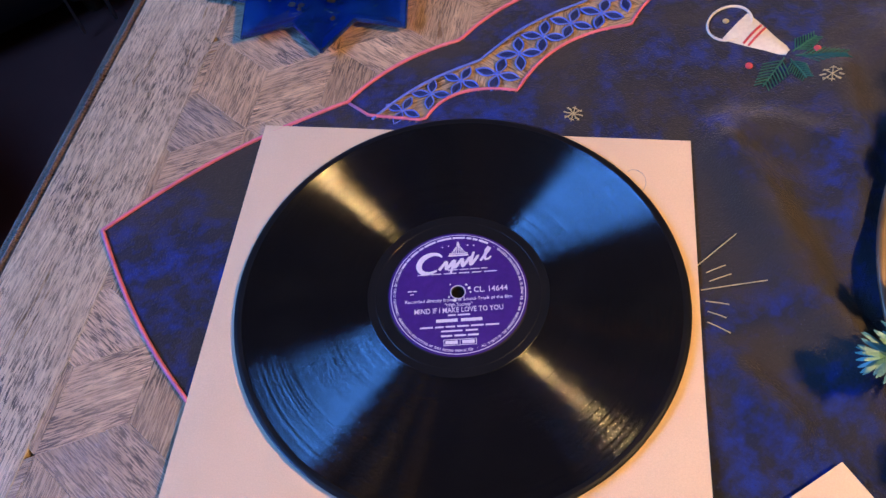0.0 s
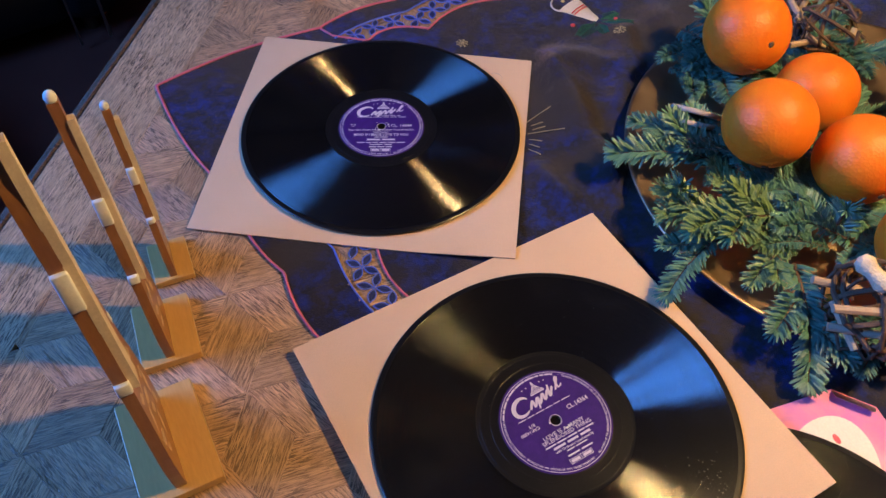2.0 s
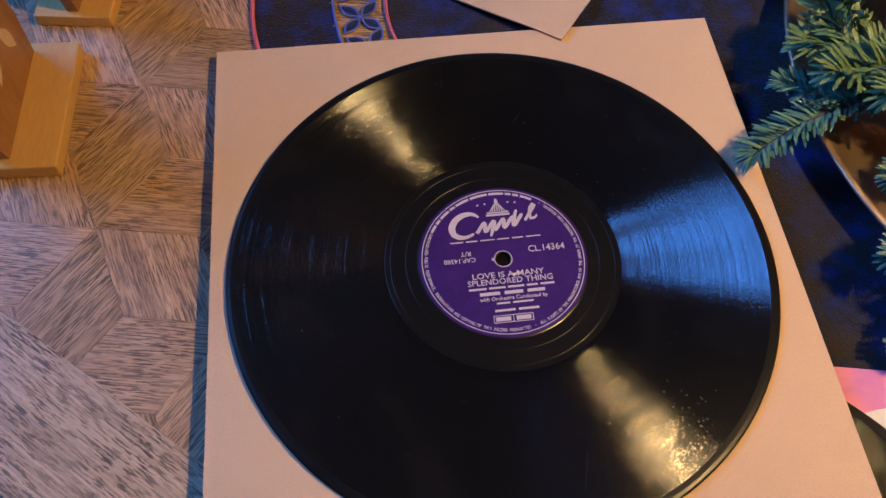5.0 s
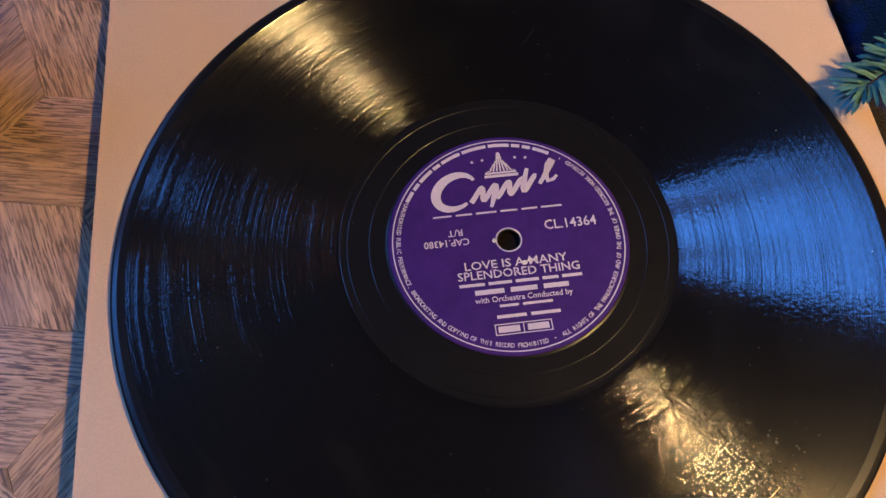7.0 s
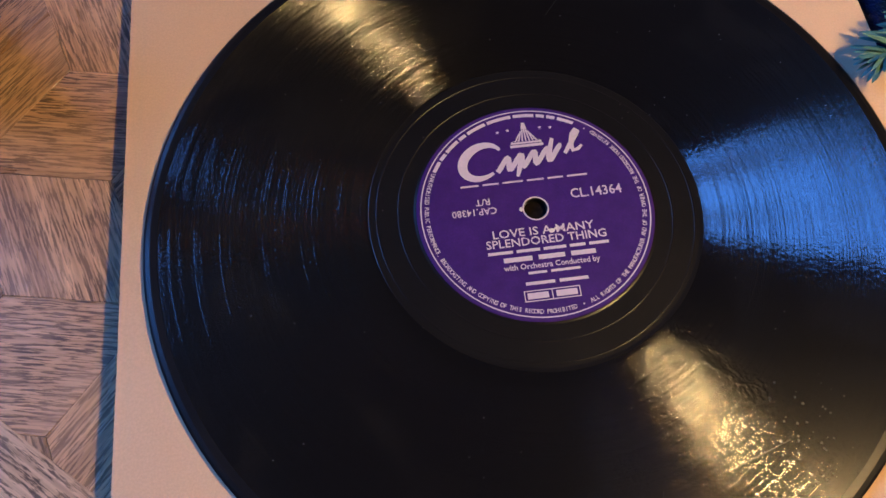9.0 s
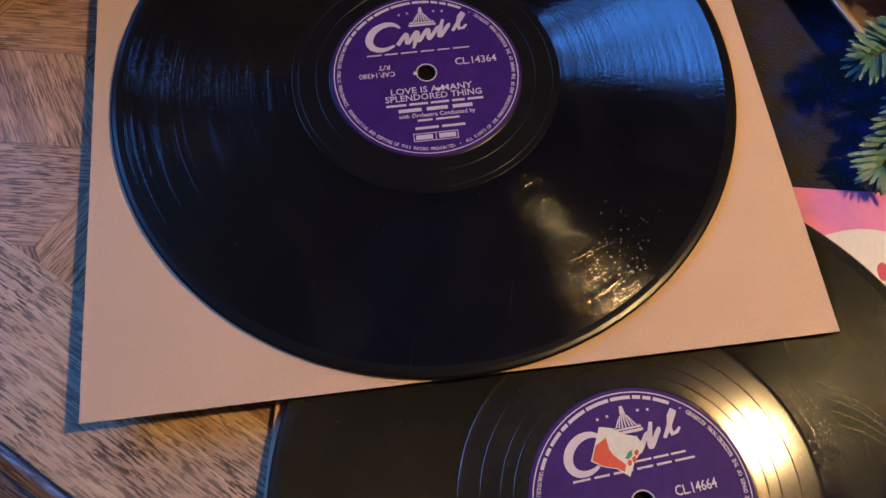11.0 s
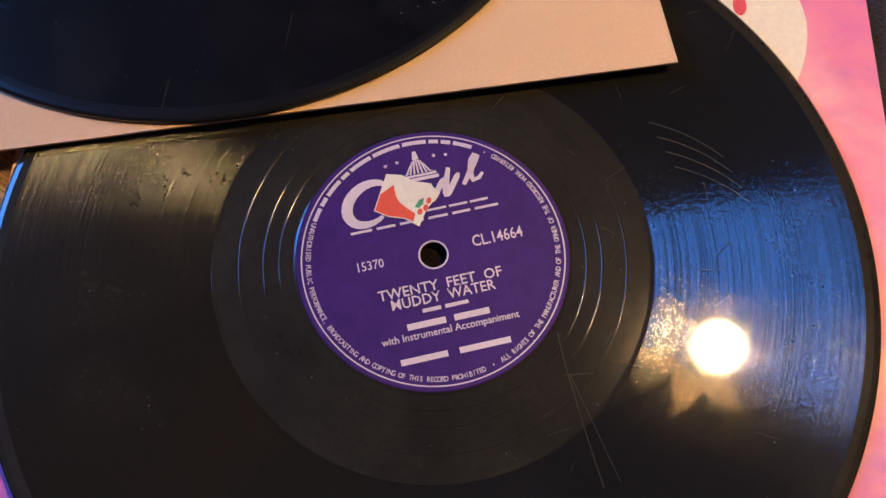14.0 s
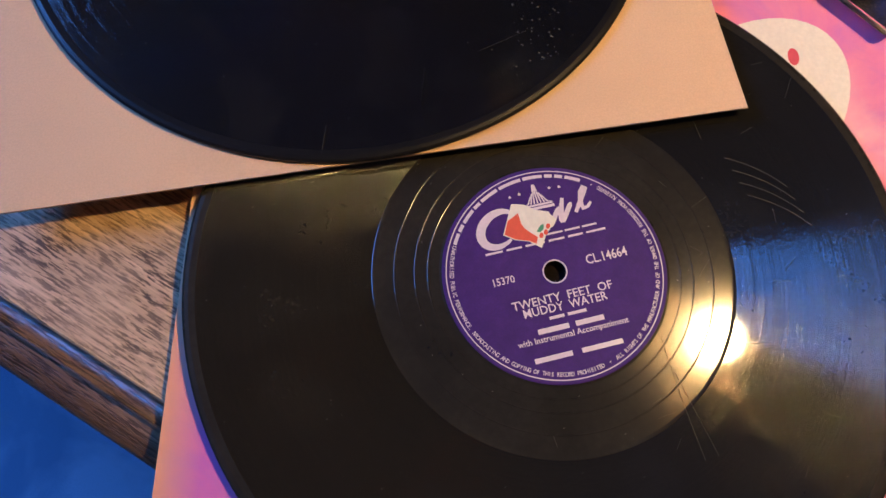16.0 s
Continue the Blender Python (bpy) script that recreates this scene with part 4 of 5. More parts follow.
def record(m, label, groove, g0, runout, ridges, titles, bar_lines, boxed):
    ob = thing("shellac_record", m, label, "record", "records on the table")
    body = lathe([(0.0037, 0.0), (0.0037, T), (LR + 0.0002, T), (LR + 0.0008, T - 0.0002), (g0 - 0.001, T - 0.0002), (g0, T - 0.00005), (g0 + 0.0005, T - 0.0003), (0.1200, T - 0.0003), (0.1206, T),
                  (0.1228, T + 0.00006), (0.1242, T - 0.0002), (0.125, T - 0.0007), (0.125, 0.0007), (0.1244, 0.0)], 160, True)
    part("disc", body, runout, ob, smooth=False)
    gr = lathe([(g0 + 0.0002, T - 0.0001), (0.09, T - 0.00006), (0.1207, T - 0.00002)], 160)
    part("groove_band", gr, groove, ob, smooth=True)
    for r in ridges:
        part("runout_ridge", lathe([(r - 0.0003, T - 0.0002), (r, T + 0.00003), (r + 0.0003, T - 0.0002)], 128), runout, ob, smooth=True)
    lab = part("paper_label", lathe([(0.0039, T + 0.00002), (0.0040, T + 0.00022), (LR - 0.0003, T + 0.00022), (LR, T + 0.00002)], 128), PURPLE, ob, "purple printed paper label")
    z = T + 0.00028
    part("rim_lettering", rim_lettering(), LETTER, lab, m=pose(0, 0, z))
    ring = lathe([(0.0368, z - 0.00003), (0.0370, z + 0.00002), (0.0372, z - 0.00003)], 96)
    part("printed_ring", ring, LETTER, lab)
    part("pressed_ring", lathe([(0.0110, z - 0.00003), (0.0112, z + 0.00008), (0.0114, z - 0.00003)], 64), PURPLE, lab, smooth=True)
    part("hole_edge", lathe([(0.0038, z - 0.0001), (0.0040, z + 0.00006), (0.0043, z - 0.00004)], 32), LETTER, lab, "worn pale edge of the hole")
    part("maker_mark", swash(), LETTER, lab, m=pose(-0.0005, 0.0190, z))
    part("maker_emblem", dome(), LETTER, lab, m=pose(0.0012, 0.0252, z))
    for body_, x, y, size, turn, wide in titles:
        part("lettering", text_mesh(body_, size, width=wide), LETTER, lab, m=pose(x, y, z, 0, 0, turn))
    for word in bars(bar_lines):
        part("printed_bar", word, LETTER, lab, m=pose(0, 0, z))
    if boxed:
        bx_ = bmesh.new()
        y0, hw_, hh_ = boxed, 0.0088, 0.0018
        for a, b, c, d in ((-hw_, hw_, y0 + hh_ - 0.0003, y0 + hh_), (-hw_, hw_, y0 - hh_, y0 - hh_ + 0.0003), (-hw_, -hw_ + 0.0003, y0 - hh_, y0 + hh_), (hw_ - 0.0003, hw_, y0 - hh_, y0 + hh_), (-0.00015, 0.00015, y0 - hh_, y0 + hh_)):
            prism(bx_, [(a, c), (b, c), (b, d), (a, d)], 0, 0.00006)
        prism(bx_, [(-0.0078, y0 - 0.001), (-0.0012, y0 - 0.001), (-0.0012, y0 + 0.001), (-0.0078, y0 + 0.001)], 0, 0.00006)
        prism(bx_, [(0.0012, y0 - 0.001), (0.0078, y0 - 0.001), (0.0078, y0 + 0.001), (0.0012, y0 + 0.001)], 0, 0.00006)
        part("stamp_box", bx_, LETTER, lab, m=pose(0, 0, z))
    return ob


def scratch(bm, x, y, a, l, w=0.00012, bend=0.0):
    pts = []
    for k in range(7):
        f = k / 6 - 0.5
        pts.append((x + l * f * math.cos(a) - bend * (f * f) * math.sin(a), y + l * f * math.sin(a) + bend * (f * f) * math.cos(a)))
    for (xa, ya), (xb, yb) in zip(pts, pts[1:]):
        d = Vector((xb - xa, yb - ya)).normalized()
        nx_, ny_ = -d.y * w, d.x * w
        prism(bm, [(xa - nx_, ya - ny_), (xb - nx_, yb - ny_), (xb + nx_, yb + ny_), (xa + nx_, ya + ny_)], T - 0.0001, T + 0.00004)


def bent_corner(x, y):
    """Sleeve that lifts where its corner lies on the next sleeve."""
    f = max(0.0, (x * 0.72 - y * 0.70) - 0.115) / 0.06
    return 0.0062 * min(1.0, f) ** 1.3


s1 = part("record_sleeve", sleeve_mesh(0.2672, 0.2494, bent_corner), CARD, smooth=False)
s1.matrix_basis = pose(0.1439, 0.4000, CZ + 0.0006, 0, 0, -16.0)
tagged(s1, "plain buff card record sleeve lying on the tablecloth", "record sleeve", "record sleeves")
pc = bmesh.new()
tube(pc, [(0.101 + 0.006 * math.cos(a) * (1 - 0.1 * q / 10), 0.096 + 0.0065 * math.sin(a) - 0.0008 * q, 0.0015) for q, a in enumerate([2.6 - 0.55 * k for k in range(14)])], 0.00022, 4)
part("pencil_scribble", pc, PENCIL, s1, "faint grey pencil scribble")
# near-black discs painted for the shade inside the records' spindle holes
HOLE_SHADE = grainy("painted_hole_shade", (0.006, 0.005, 0.006), (0.014, 0.010, 0.010), 300, 0.95, spec=0.05)
part("hole_shade_disc", lathe([(0, 0.0), (0.011, 0.0), (0.011, -0.0002)], 24), HOLE_SHADE, s1, "dark disc painted for the shade in the spindle hole", m=pose(0.0035, 0.0095, 0.00175))
S2 = pose(0.2334, 0.1109, 0.7583, 0, 0, 20.6) @ pose(0, 0, 0, -1.14, 0.16, 0)
s2 = part("record_sleeve", sleeve_mesh(0.2676, 0.2656), CARD)
s2.matrix_basis = S2
part("hole_shade_disc", lathe([(0, 0.0), (0.011, 0.0), (0.011, -0.0002)], 24), HOLE_SHADE, s2, "dark disc painted for the shade in the spindle hole", m=pose(-0.0010, -0.0079, 0.00152))
tagged(s2, "plain buff card record sleeve lying partly on another record", "record sleeve", "record sleeves")

r1 = record(pose(0.1504, 0.4088, 0.7541, -0.62, 0, 0) @ pose(0, 0, 0, 0, 0, -7.9), "black shellac record with purple label on a buff sleeve", GROOVE, 0.0500, RIMBLACK, (0.0455,),
       [("CL. 14644", 0.0180, 0.0008, 0.0044, 0, 0.0186), ("Recorded directly from the Sound-Track of the film", 0, -0.0046, 0.0026, 0, 0.0585), ("\"High Society\"", 0, -0.0077, 0.0026, 0, 0.0150),
        ("MIND IF I MAKE LOVE TO YOU", 0, -0.0110, 0.0040, 0, 0.0483)],
       [(0, 0.0120, 0.0440, 0.0012, 5), (0.006, 0.0142, 0.022, 0.0010, 3), (-0.0253, 0.0020, 0.005, 0.0014, 1), (-0.0253, 0.0000, 0.002, 0.0012, 1), (0, -0.0140, 0.0120, 0.0018, 1), (0, -0.0171, 0.0250, 0.0036, 1),
        (0, -0.0208, 0.0425, 0.0018, 5), (0, -0.0234, 0.0197, 0.0018, 1), (0, -0.0262, 0.0202, 0.0020, 2)], -0.0301)
R2M = S2 @ pose(-0.0010, -0.0079, 0.0015, 0, 0, 0.5) @ Matrix.Scale(1.003, 4)
r2 = record(R2M, "black shellac record with purple label and light scuffs", GROOVE_SCUFFED, 0.0538, RIMBLACK, (0.0443, 0.0513),
       [("CL.14364", 0.0206, 0.0037, 0.0043, 0, 0.0169), ("CAP.14380", -0.0198, 0.0010, 0.0030, 180, 0.0145), ("R/T", -0.0166, 0.0043, 0.0029, 180, 0.0047),
        ("LOVE IS A MANY", 0.0009, -0.0080, 0.0036, 0, 0.0327), ("SPLENDORED THING", 0.0015, -0.0113, 0.0036, 0, 0.0386), ("with Orchestra Conducted by", 0.0017, -0.0197, 0.0024, 0, 0.0305)],
       [(-0.002, 0.0104, 0.0420, 0.0012, 5), (0.0016, -0.0143, 0.0387, 0.0019, 4), (0.0015, -0.0170, 0.0294, 0.0030, 2), (0.0020, -0.0220, 0.0165, 0.0016, 1), (0.0022, -0.0255, 0.0197, 0.0020, 1)], -0.0296)

dm = bmesh.new()
rs = random.Random(21)
for k in range(60):
    x, y = rs.gauss(0.066, 0.008), rs.gauss(-0.088, 0.010)
    if math.hypot(x, y) > 0.117:
        continue
    q = rs.uniform(0.0002, 0.0007)
    prism(dm, [(x + q * rs.uniform(0.4, 1) * math.cos(1.05 * z), y + q * rs.uniform(0.4, 1) * math.sin(1.05 * z)) for z in range(6)], T - 0.0001, T + 0.00002)
dust2 = part("dust_smudge", dm, SCRATCH, r2, "pale dusty smudge")
dust2["kind"] = "stuff"
sc2 = bmesh.new()
for x, y, a, l in ((-0.015, 0.112, 1.45, 0.018), (0.02, 0.080, 0.9, 0.008), (0.018, -0.098, 1.3, 0.014), (-0.02, -0.115, 1.3, 0.012), (0.05, -0.085, 0.3, 0.02)):
    scratch(sc2, x, y, a, l, 0.00004)
part("surface_scratch", sc2, SCRATCH, r2, "fine pale scratches")["kind"] = "stuff"



def specks(parent, seed, n, r0, r1, size):
    """Grains of pale dust lying on a record."""
    rnd = random.Random(seed)
    bm = bmesh.new()
    for _ in range(n):
        r, a, q = math.sqrt(rnd.uniform(r0 * r0, r1 * r1)), rnd.uniform(0, 6.28), size * rnd.uniform(0.4, 1.0)
        x, y, st_, tw = r * math.cos(a), r * math.sin(a), rnd.uniform(0.4, 1.0), rnd.uniform(0, 3)
        prism(bm, [(x + q * math.cos(1.257 * k + tw), y + q * st_ * math.sin(1.257 * k + tw)) for k in range(5)], T - 0.0001, T + 0.00008)
    part("dust_specks", bm, DUST, parent, "pale specks of dust")["kind"] = "stuff"


def label_chips(parent, spots, seed):
    """White paper showing where the label's print is worn off."""
    rnd = random.Random(seed)
    bm = bmesh.new()
    for x, y, q in spots:
        prism(bm, [(x + q * rnd.uniform(0.4, 1.2) * math.cos(0.9 * k), y + q * rnd.uniform(0.4, 1.2) * math.sin(0.9 * k)) for k in range(7)], T + 0.0002, T + 0.0004)
    part("worn_print_spots", bm, STICKERW, parent, "white paper where the print is worn off")["kind"] = "stuff"


DUST = plain("dust_grey", (0.20, 0.19, 0.17), 0.9)
specks(r2, 31, 90, 0.045, 0.118, 0.00022)
label_chips(r1, ((0.0062, 0.0022, 0.0013), (0.0048, 0.0042, 0.0007), (-0.0022, -0.0052, 0.0012), (-0.0050, -0.0028, 0.0006), (0.0068, -0.0004, 0.0006), (-0.0040, 0.0050, 0.0005)), 3)
label_chips(r2, ((0.0040, -0.0085, 0.0012), (0.0052, -0.0078, 0.0008), (-0.0046, 0.0002, 0.0008)), 4)

# printed picture sleeve under the third record
ps = thing("picture_sleeve", pose(0.3511, -0.0479, TZ + 0.0026, 0, 0, 9.8), "pink printed picture sleeve with a folded corner", "picture sleeve")


pb = bmesh.new()
W2 = 0.1322
PO = [(-W2, -W2), (W2, -W2), (W2, W2 - 0.022), (W2 - 0.022, W2), (-W2, W2)]
prism(pb, PO, 0, 0.0010)
part("printed_card", pb, PRINT, ps, "pink watercolour print")
fo = bmesh.new()
for k in range(9):
    f = k / 8
    z = 0.0013 + 0.006 * math.sin(math.pi * 0.62 * f)
    d = 0.0005 + 0.010 * math.sin(math.pi * 0.5 * f)
    a = fo.verts.new((W2 - 0.0005 - d * 0.72, W2 - 0.022 - d * 0.72 + 0.003 * f, z))
    b = fo.verts.new((W2 - 0.022 - d * 0.72 + 0.003 * f, W2 - 0.0005 - d * 0.72, z))
fv = list(fo.verts)
for k in range(8):
    fo.faces.new((fv[2 * k], fv[2 * k + 1], fv[2 * k + 3], fv[2 * k + 2]))
bmesh.ops.solidify(fo, geom=fo.faces[:], thickness=0.0006)
part("folded_corner", fo, PRINTWHITE, ps, "creased pale folded corner", True)
eg = bmesh.new()
ring = [(0.056 * math.cos(a), 0.033 * math.sin(a)) for a in [2 * math.pi * q / 48 for q in range(48)]]
prism(eg, [(0.066 + (u - w) * 0.7071, 0.070 + (u + w) * 0.7071) for u, w in ring], 0.0010, 0.00112)
part("printed_oval", eg, PRINTWHITE, ps, "cream printed oval")
rd = bmesh.new()
prism(rd, [(0.0910 + 0.0022 * math.cos(a), 0.0985 + 0.0038 * math.sin(a)) for a in [2 * math.pi * q / 20 for q in range(20)]], 0.00112, 0.0012)
prism(rd, [(-0.118 + 0.006 * math.cos(a), -0.112 + 0.010 * math.sin(a)) for a in [2 * math.pi * q / 20 for q in range(20)]], 0.00112, 0.0012)
part("printed_mark", rd, PRINTRED, ps, "red printed mark")
sk = bmesh.new()
rs = random.Random(7)
for k in range(46):
    x, y = rs.uniform(-W2, W2 - 0.004), rs.uniform(-W2, W2 - 0.004)
    if (x + y) > 2 * W2 - 0.034:
        continue
    r = rs.choice((0.0006, 0.0008, 0.0012, 0.0016))
    prism(sk, [(x + r * math.cos(a), y + r * math.sin(a)) for a in [2 * math.pi * q / 10 for q in range(10)]], 0.0010, 0.00108)
part("printed_sparkle_spots", sk, PRINTGLOW, ps, "pale printed sparkles")["kind"] = "stuff"

# dark spot added under the third record's hole, coloured as its shade
part("hole_shade_spot", lathe([(0, 0.0012), (0.010, 0.0012), (0.010, 0.0010)], 24), HOLE_SHADE, ps, "dark spot painted for the shade in the record's hole", m=pose(-0.0042, 0.0079, 0))
r3 = record(pose(0.3456, -0.0408, TZ + 0.0050, 0.25, 0.70, 0) @ pose(0, 0, 0, 0, 0, 25) @ Matrix.Scale(1.010, 4), "worn black shellac record with purple label and torn sticker", GROOVE_DULL, 0.0620, RUNOUT_WORN, (0.0432, 0.0476, 0.0545),
            [("CL.14664", 0.0188, 0.0013, 0.0043, 0, 0.0146), ("15370", -0.0181, 0.0006, 0.0034, 0, 0.0074), ("TWENTY  FEET  OF", 0, -0.0089, 0.0038, 0, 0.0351), ("MUDDY  WATER", 0, -0.0122, 0.0038, 0, 0.0293),
             ("with Instrumental Accompaniment", 0, -0.0218, 0.0026, 0, 0.0384)],
            [(0, 0.0110, 0.0430, 0.0014, 5), (0.010, 0.0134, 0.018, 0.0013, 2), (0, -0.0153, 0.0129, 0.0020, 1), (0, -0.0190, 0.0230, 0.0034, 1), (0, -0.0282, 0.0304, 0.0032, 1)], None)
zz = T + 0.0004
stk = bmesh.new()
so = [(-0.0095, 0.0005), (-0.0092, 0.0052), (-0.0045, 0.0058), (0.0, 0.0050), (0.0045, 0.0053), (0.0088, 0.0036), (0.0060, -0.0010), (0.0052, -0.0052), (0.0, -0.0042), (-0.005, -0.0046), (-0.0098, -0.0040)]
prism(stk, so, 0, 0.00012)
sticker = part("torn_sticker", stk, STICKERW, r3, "torn white sticker with red and green print", m=pose(-0.0034, 0.0172, zz, 0, 0, -26) @ Matrix.Diagonal((0.92, 1.3, 1, 1)))
sr = bmesh.new()
prism(sr, [(-0.0092, 0.0002), (-0.0060, 0.0030), (-0.0040, 0.0002), (-0.0025, -0.0008), (-0.0005, -0.0015), (0.0030, -0.0025), (0.0030, -0.0044), (0.0, -0.0040), (-0.005, -0.0044), (-0.0094, -0.0038)], 0.00013, 0.0002)
for x, y in ((0.0060, 0.0012), (0.0056, -0.0006), (0.0042, -0.0018)):
    prism(sr, [(x + 0.0008 * math.cos(a), y + 0.0008 * math.sin(a)) for a in [math.pi * q / 5 for q in range(10)]], 0.00013, 0.0002)
part("red_print", sr, STICKERR, sticker)
sg = bmesh.new()
prism(sg, [(0.0022, -0.0010), (0.0030, 0.0008), (0.0042, 0.0016), (0.0046, 0.0002), (0.0036, -0.0010)], 0.00013, 0.0002)
part("green_print", sg, STICKERG, sticker)
scr = bmesh.new()
rs = random.Random(11)


for k in range(4):
    scratch(scr, 0.082 + 0.001 * k, 0.020 - 0.0052 * k, -0.72, 0.024, 0.00008, -0.006)
scratch(scr, 0.028, -0.050, -1.55, 0.042, 0.00005, 0.002)
scratch(scr, 0.031, -0.056, -1.4, 0.030, 0.00004)
for k in range(26):
    r, a = rs.uniform(0.045, 0.118), rs.uniform(-1.9, 1.0)
    scratch(scr, r * math.cos(a), r * math.sin(a), rs.uniform(0, 3.1), rs.uniform(0.003, 0.010), 0.00004)
part("surface_scratch", scr, SCRATCH, r3, "pale scratches in the shellac")["kind"] = "stuff"
specks(r3, 32, 150, 0.041, 0.120, 0.00020)

# ---- wooden cut-out trees ----
def tree_ornament(x, y, height, blen, bwid, rot, label):
    """A flat fretwork tree standing on a block; the panel runs along the block's y."""
    ob = thing("wooden_tree_ornament", pose(x, y, TZ, 0, 0, rot), label, "ornament", "wooden tree ornaments")
    bt = 0.0085 * (height / 0.32) ** 0.5
    part("base_block", box(bmesh.new(), -bwid / 2, bwid / 2, -blen / 2, blen / 2, 0, bt, 0.0008), BASEPAINT, ob, "glossy cream base block")
    H = height - bt
    th = 0.0026 + 0.0145 * height
    hwid = blen * 0.50

    def half(f):
        w = hwid * (1 - f ** 1.25)
        w *= 0.86 + 0.14 * math.sin(math.pi * min(1.0, f / 0.4))
        return max(0.0028, w + 0.035 * hwid * math.sin(f * 17))
    n = 26
    ring = [(half(k / n), bt + H * 0.955 * k / n) for k in range(n + 1)]
    # solid panel inside the outline; no openings are cut
    bm = bmesh.new()
    band = 0.0065 + 0.012 * height

    def add_quad(a, b, c, d):
        lo = [bm.verts.new((-th / 2, p[0], p[1])) for p in (a, b, c, d)]
        hi = [bm.verts.new((th / 2, p[0], p[1])) for p in (a, b, c, d)]
        bm.faces.new(lo[::-1])
        bm.faces.new(hi)
        for k in range(4):
            bm.faces.new((lo[k], lo[(k + 1) % 4], hi[(k + 1) % 4], hi[k]))
    for (w0, z0), (w1, z1) in zip(ring, ring[1:]):
        for sg_ in (-1, 1):
            i0, i1 = 0.0, 0.0
            add_quad((sg_ * w0, z0), (sg_ * i0, z0), (sg_ * i1, z1), (sg_ * w1, z1))
        bmesh.ops.remove_doubles(bm, verts=bm.verts, dist=0.00005)
    part("tree_panel", bm, TREEWOOD, ob, "varnished brown wooden fretwork")
    # raised leaves stand for fret cut-outs; their lamplit brightness is painted pale
    rr = random.Random(int(height * 1000))
    rows = max(4, int(height / 0.030))
    for k in range(rows):
        f = 0.06 + 0.62 * k / rows
        w = half(f) - band * 0.7
        cnt = max(1, int(w * 2 / 0.016))
        for q in range(cnt):
            cy = (q + 0.5) / cnt * 2 * w - w
            cz = bt + H * f + rr.uniform(-0.004, 0.004) + 0.008
            lf = bmesh.new()
            L = 0.022 * (0.7 + 0.3 * rr.random())
            ang = rr.uniform(0.2, 1.2) * (1 if rr.random() < 0.5 else -1)
            o = [Matrix.Rotation(ang, 2) @ Vector(p) for p in [(yy, xx - L / 2) for xx, yy in petal(0, L, L * 0.2, 5)]]
            lo = [lf.verts.new((-th * 0.53, p.x + cy, p.y + cz)) for p in o]
            hi = [lf.verts.new((th * 0.53, p.x + cy, p.y + cz)) for p in o]
            lf.faces.new(lo)
            lf.faces.new(hi[::-1])
            for z in range(len(o)):
                lf.faces.new((lo[z], lo[(z + 1) % len(o)], hi[(z + 1) % len(o)], hi[z]))
            part("lit_fret_leaf", lf, PALETAN, ob)
    # pale inner blade and snow-painted tips
    bl = bmesh.new()
    zs = [0.36, 0.44, 0.52, 0.6, 0.68, 0.76, 0.84, 0.9]
    for (fa, fb) in zip(zs, zs[1:]):
        wa, wb = half(fa) * 0.93, half(fb) * 0.93
        ba, bb2 = (0.006 + 0.022 * height) * (1.35 - fa), (0.006 + 0.022 * height) * (1.35 - fb)
        lo = [bl.verts.new((xx, p[0], p[1])) for xx in (th * 0.44, th * 1.12) for p in ((-wa, bt + H * fa), (-wa + ba, bt + H * fa), (-wb + bb2, bt + H * fb), (-wb, bt + H * fb))]
        for idx in ((3, 2, 1, 0), (4, 5, 6, 7), (0, 1, 5, 4), (1, 2, 6, 5), (2, 3, 7, 6), (3, 0, 4, 7)):
            bl.faces.new([lo[q] for q in idx])
    bmesh.ops.remove_doubles(bl, verts=bl.verts, dist=0.00005)
    part("pale_blade", bl, CREAMWOOD, ob, "pale carved inner piece")
    sz = 0.0019 + 0.0078 * height
    tip = ball(bmesh.new(), (0, 0, bt + H * 0.955 + sz * 0.55), sz, 14, 9, (0.9, 0.9, 1.1))
    part("snow_tip", tip, SNOW, ob, "white snow-painted tip", True)
    for f, ln in ((0.66, 0.085), (0.40, 0.03)):
        for sg_ in (-1, 1):
            c = bmesh.new()
            zc_ = bt + H * 0.94 * f
            box(c, -th * 0.57, th * 0.57, sg_ * half(f) - 0.0030, sg_ * half(f) + 0.0022, zc_ - H * ln / 2, zc_ + H * ln / 2, 0.0012)
            c.transform(Matrix.Translation((0, sg_ * half(f), zc_)) @ Matrix.Rotation(sg_ * math.atan2(hwid, H), 4, "X") @ Matrix.Translation((0, -sg_ * half(f), -zc_)))
            part("snow_cap", c, SNOW, ob, "", True)
    return ob


tree_ornament(-0.0235, 0.129, 0.318, 0.080, 0.053, 18.0, "tall varnished wooden cut-out tree with white tips")
tree_ornament(-0.0300, 0.218, 0.240, 0.056, 0.042, 13.0, "middle-sized varnished wooden cut-out tree with white tips")
tree_ornament(-0.0300, 0.284, 0.172, 0.040, 0.030, 14.0, "small varnished wooden cut-out tree with white tips")

# ---- blue star dish and candle holder ----
DX, DY = 0.107, 0.703
dish = thing("star_dish", pose(DX, DY, TZ, 0, 0, 9), "blue glass ten-pointed star dish on the table", "dish")
db = bmesh.new()
NP = 10
levels = [(0.55, 0.0), (0.86, 0.003), (1.0, 0.0075), (0.985, 0.0105), (0.84, 0.0075), (0.5, 0.0035)]
rg_ = []
for sc, z in levels:
    row = []
    for k in range(NP * 2):
        r = (0.099 if k % 2 == 0 else 0.073) if sc > 0.6 else 0.082
        row.append(db.verts.new((r * sc * math.cos(math.pi * k / NP), r * sc * math.sin(math.pi * k / NP), z)))
    rg_.append(row)
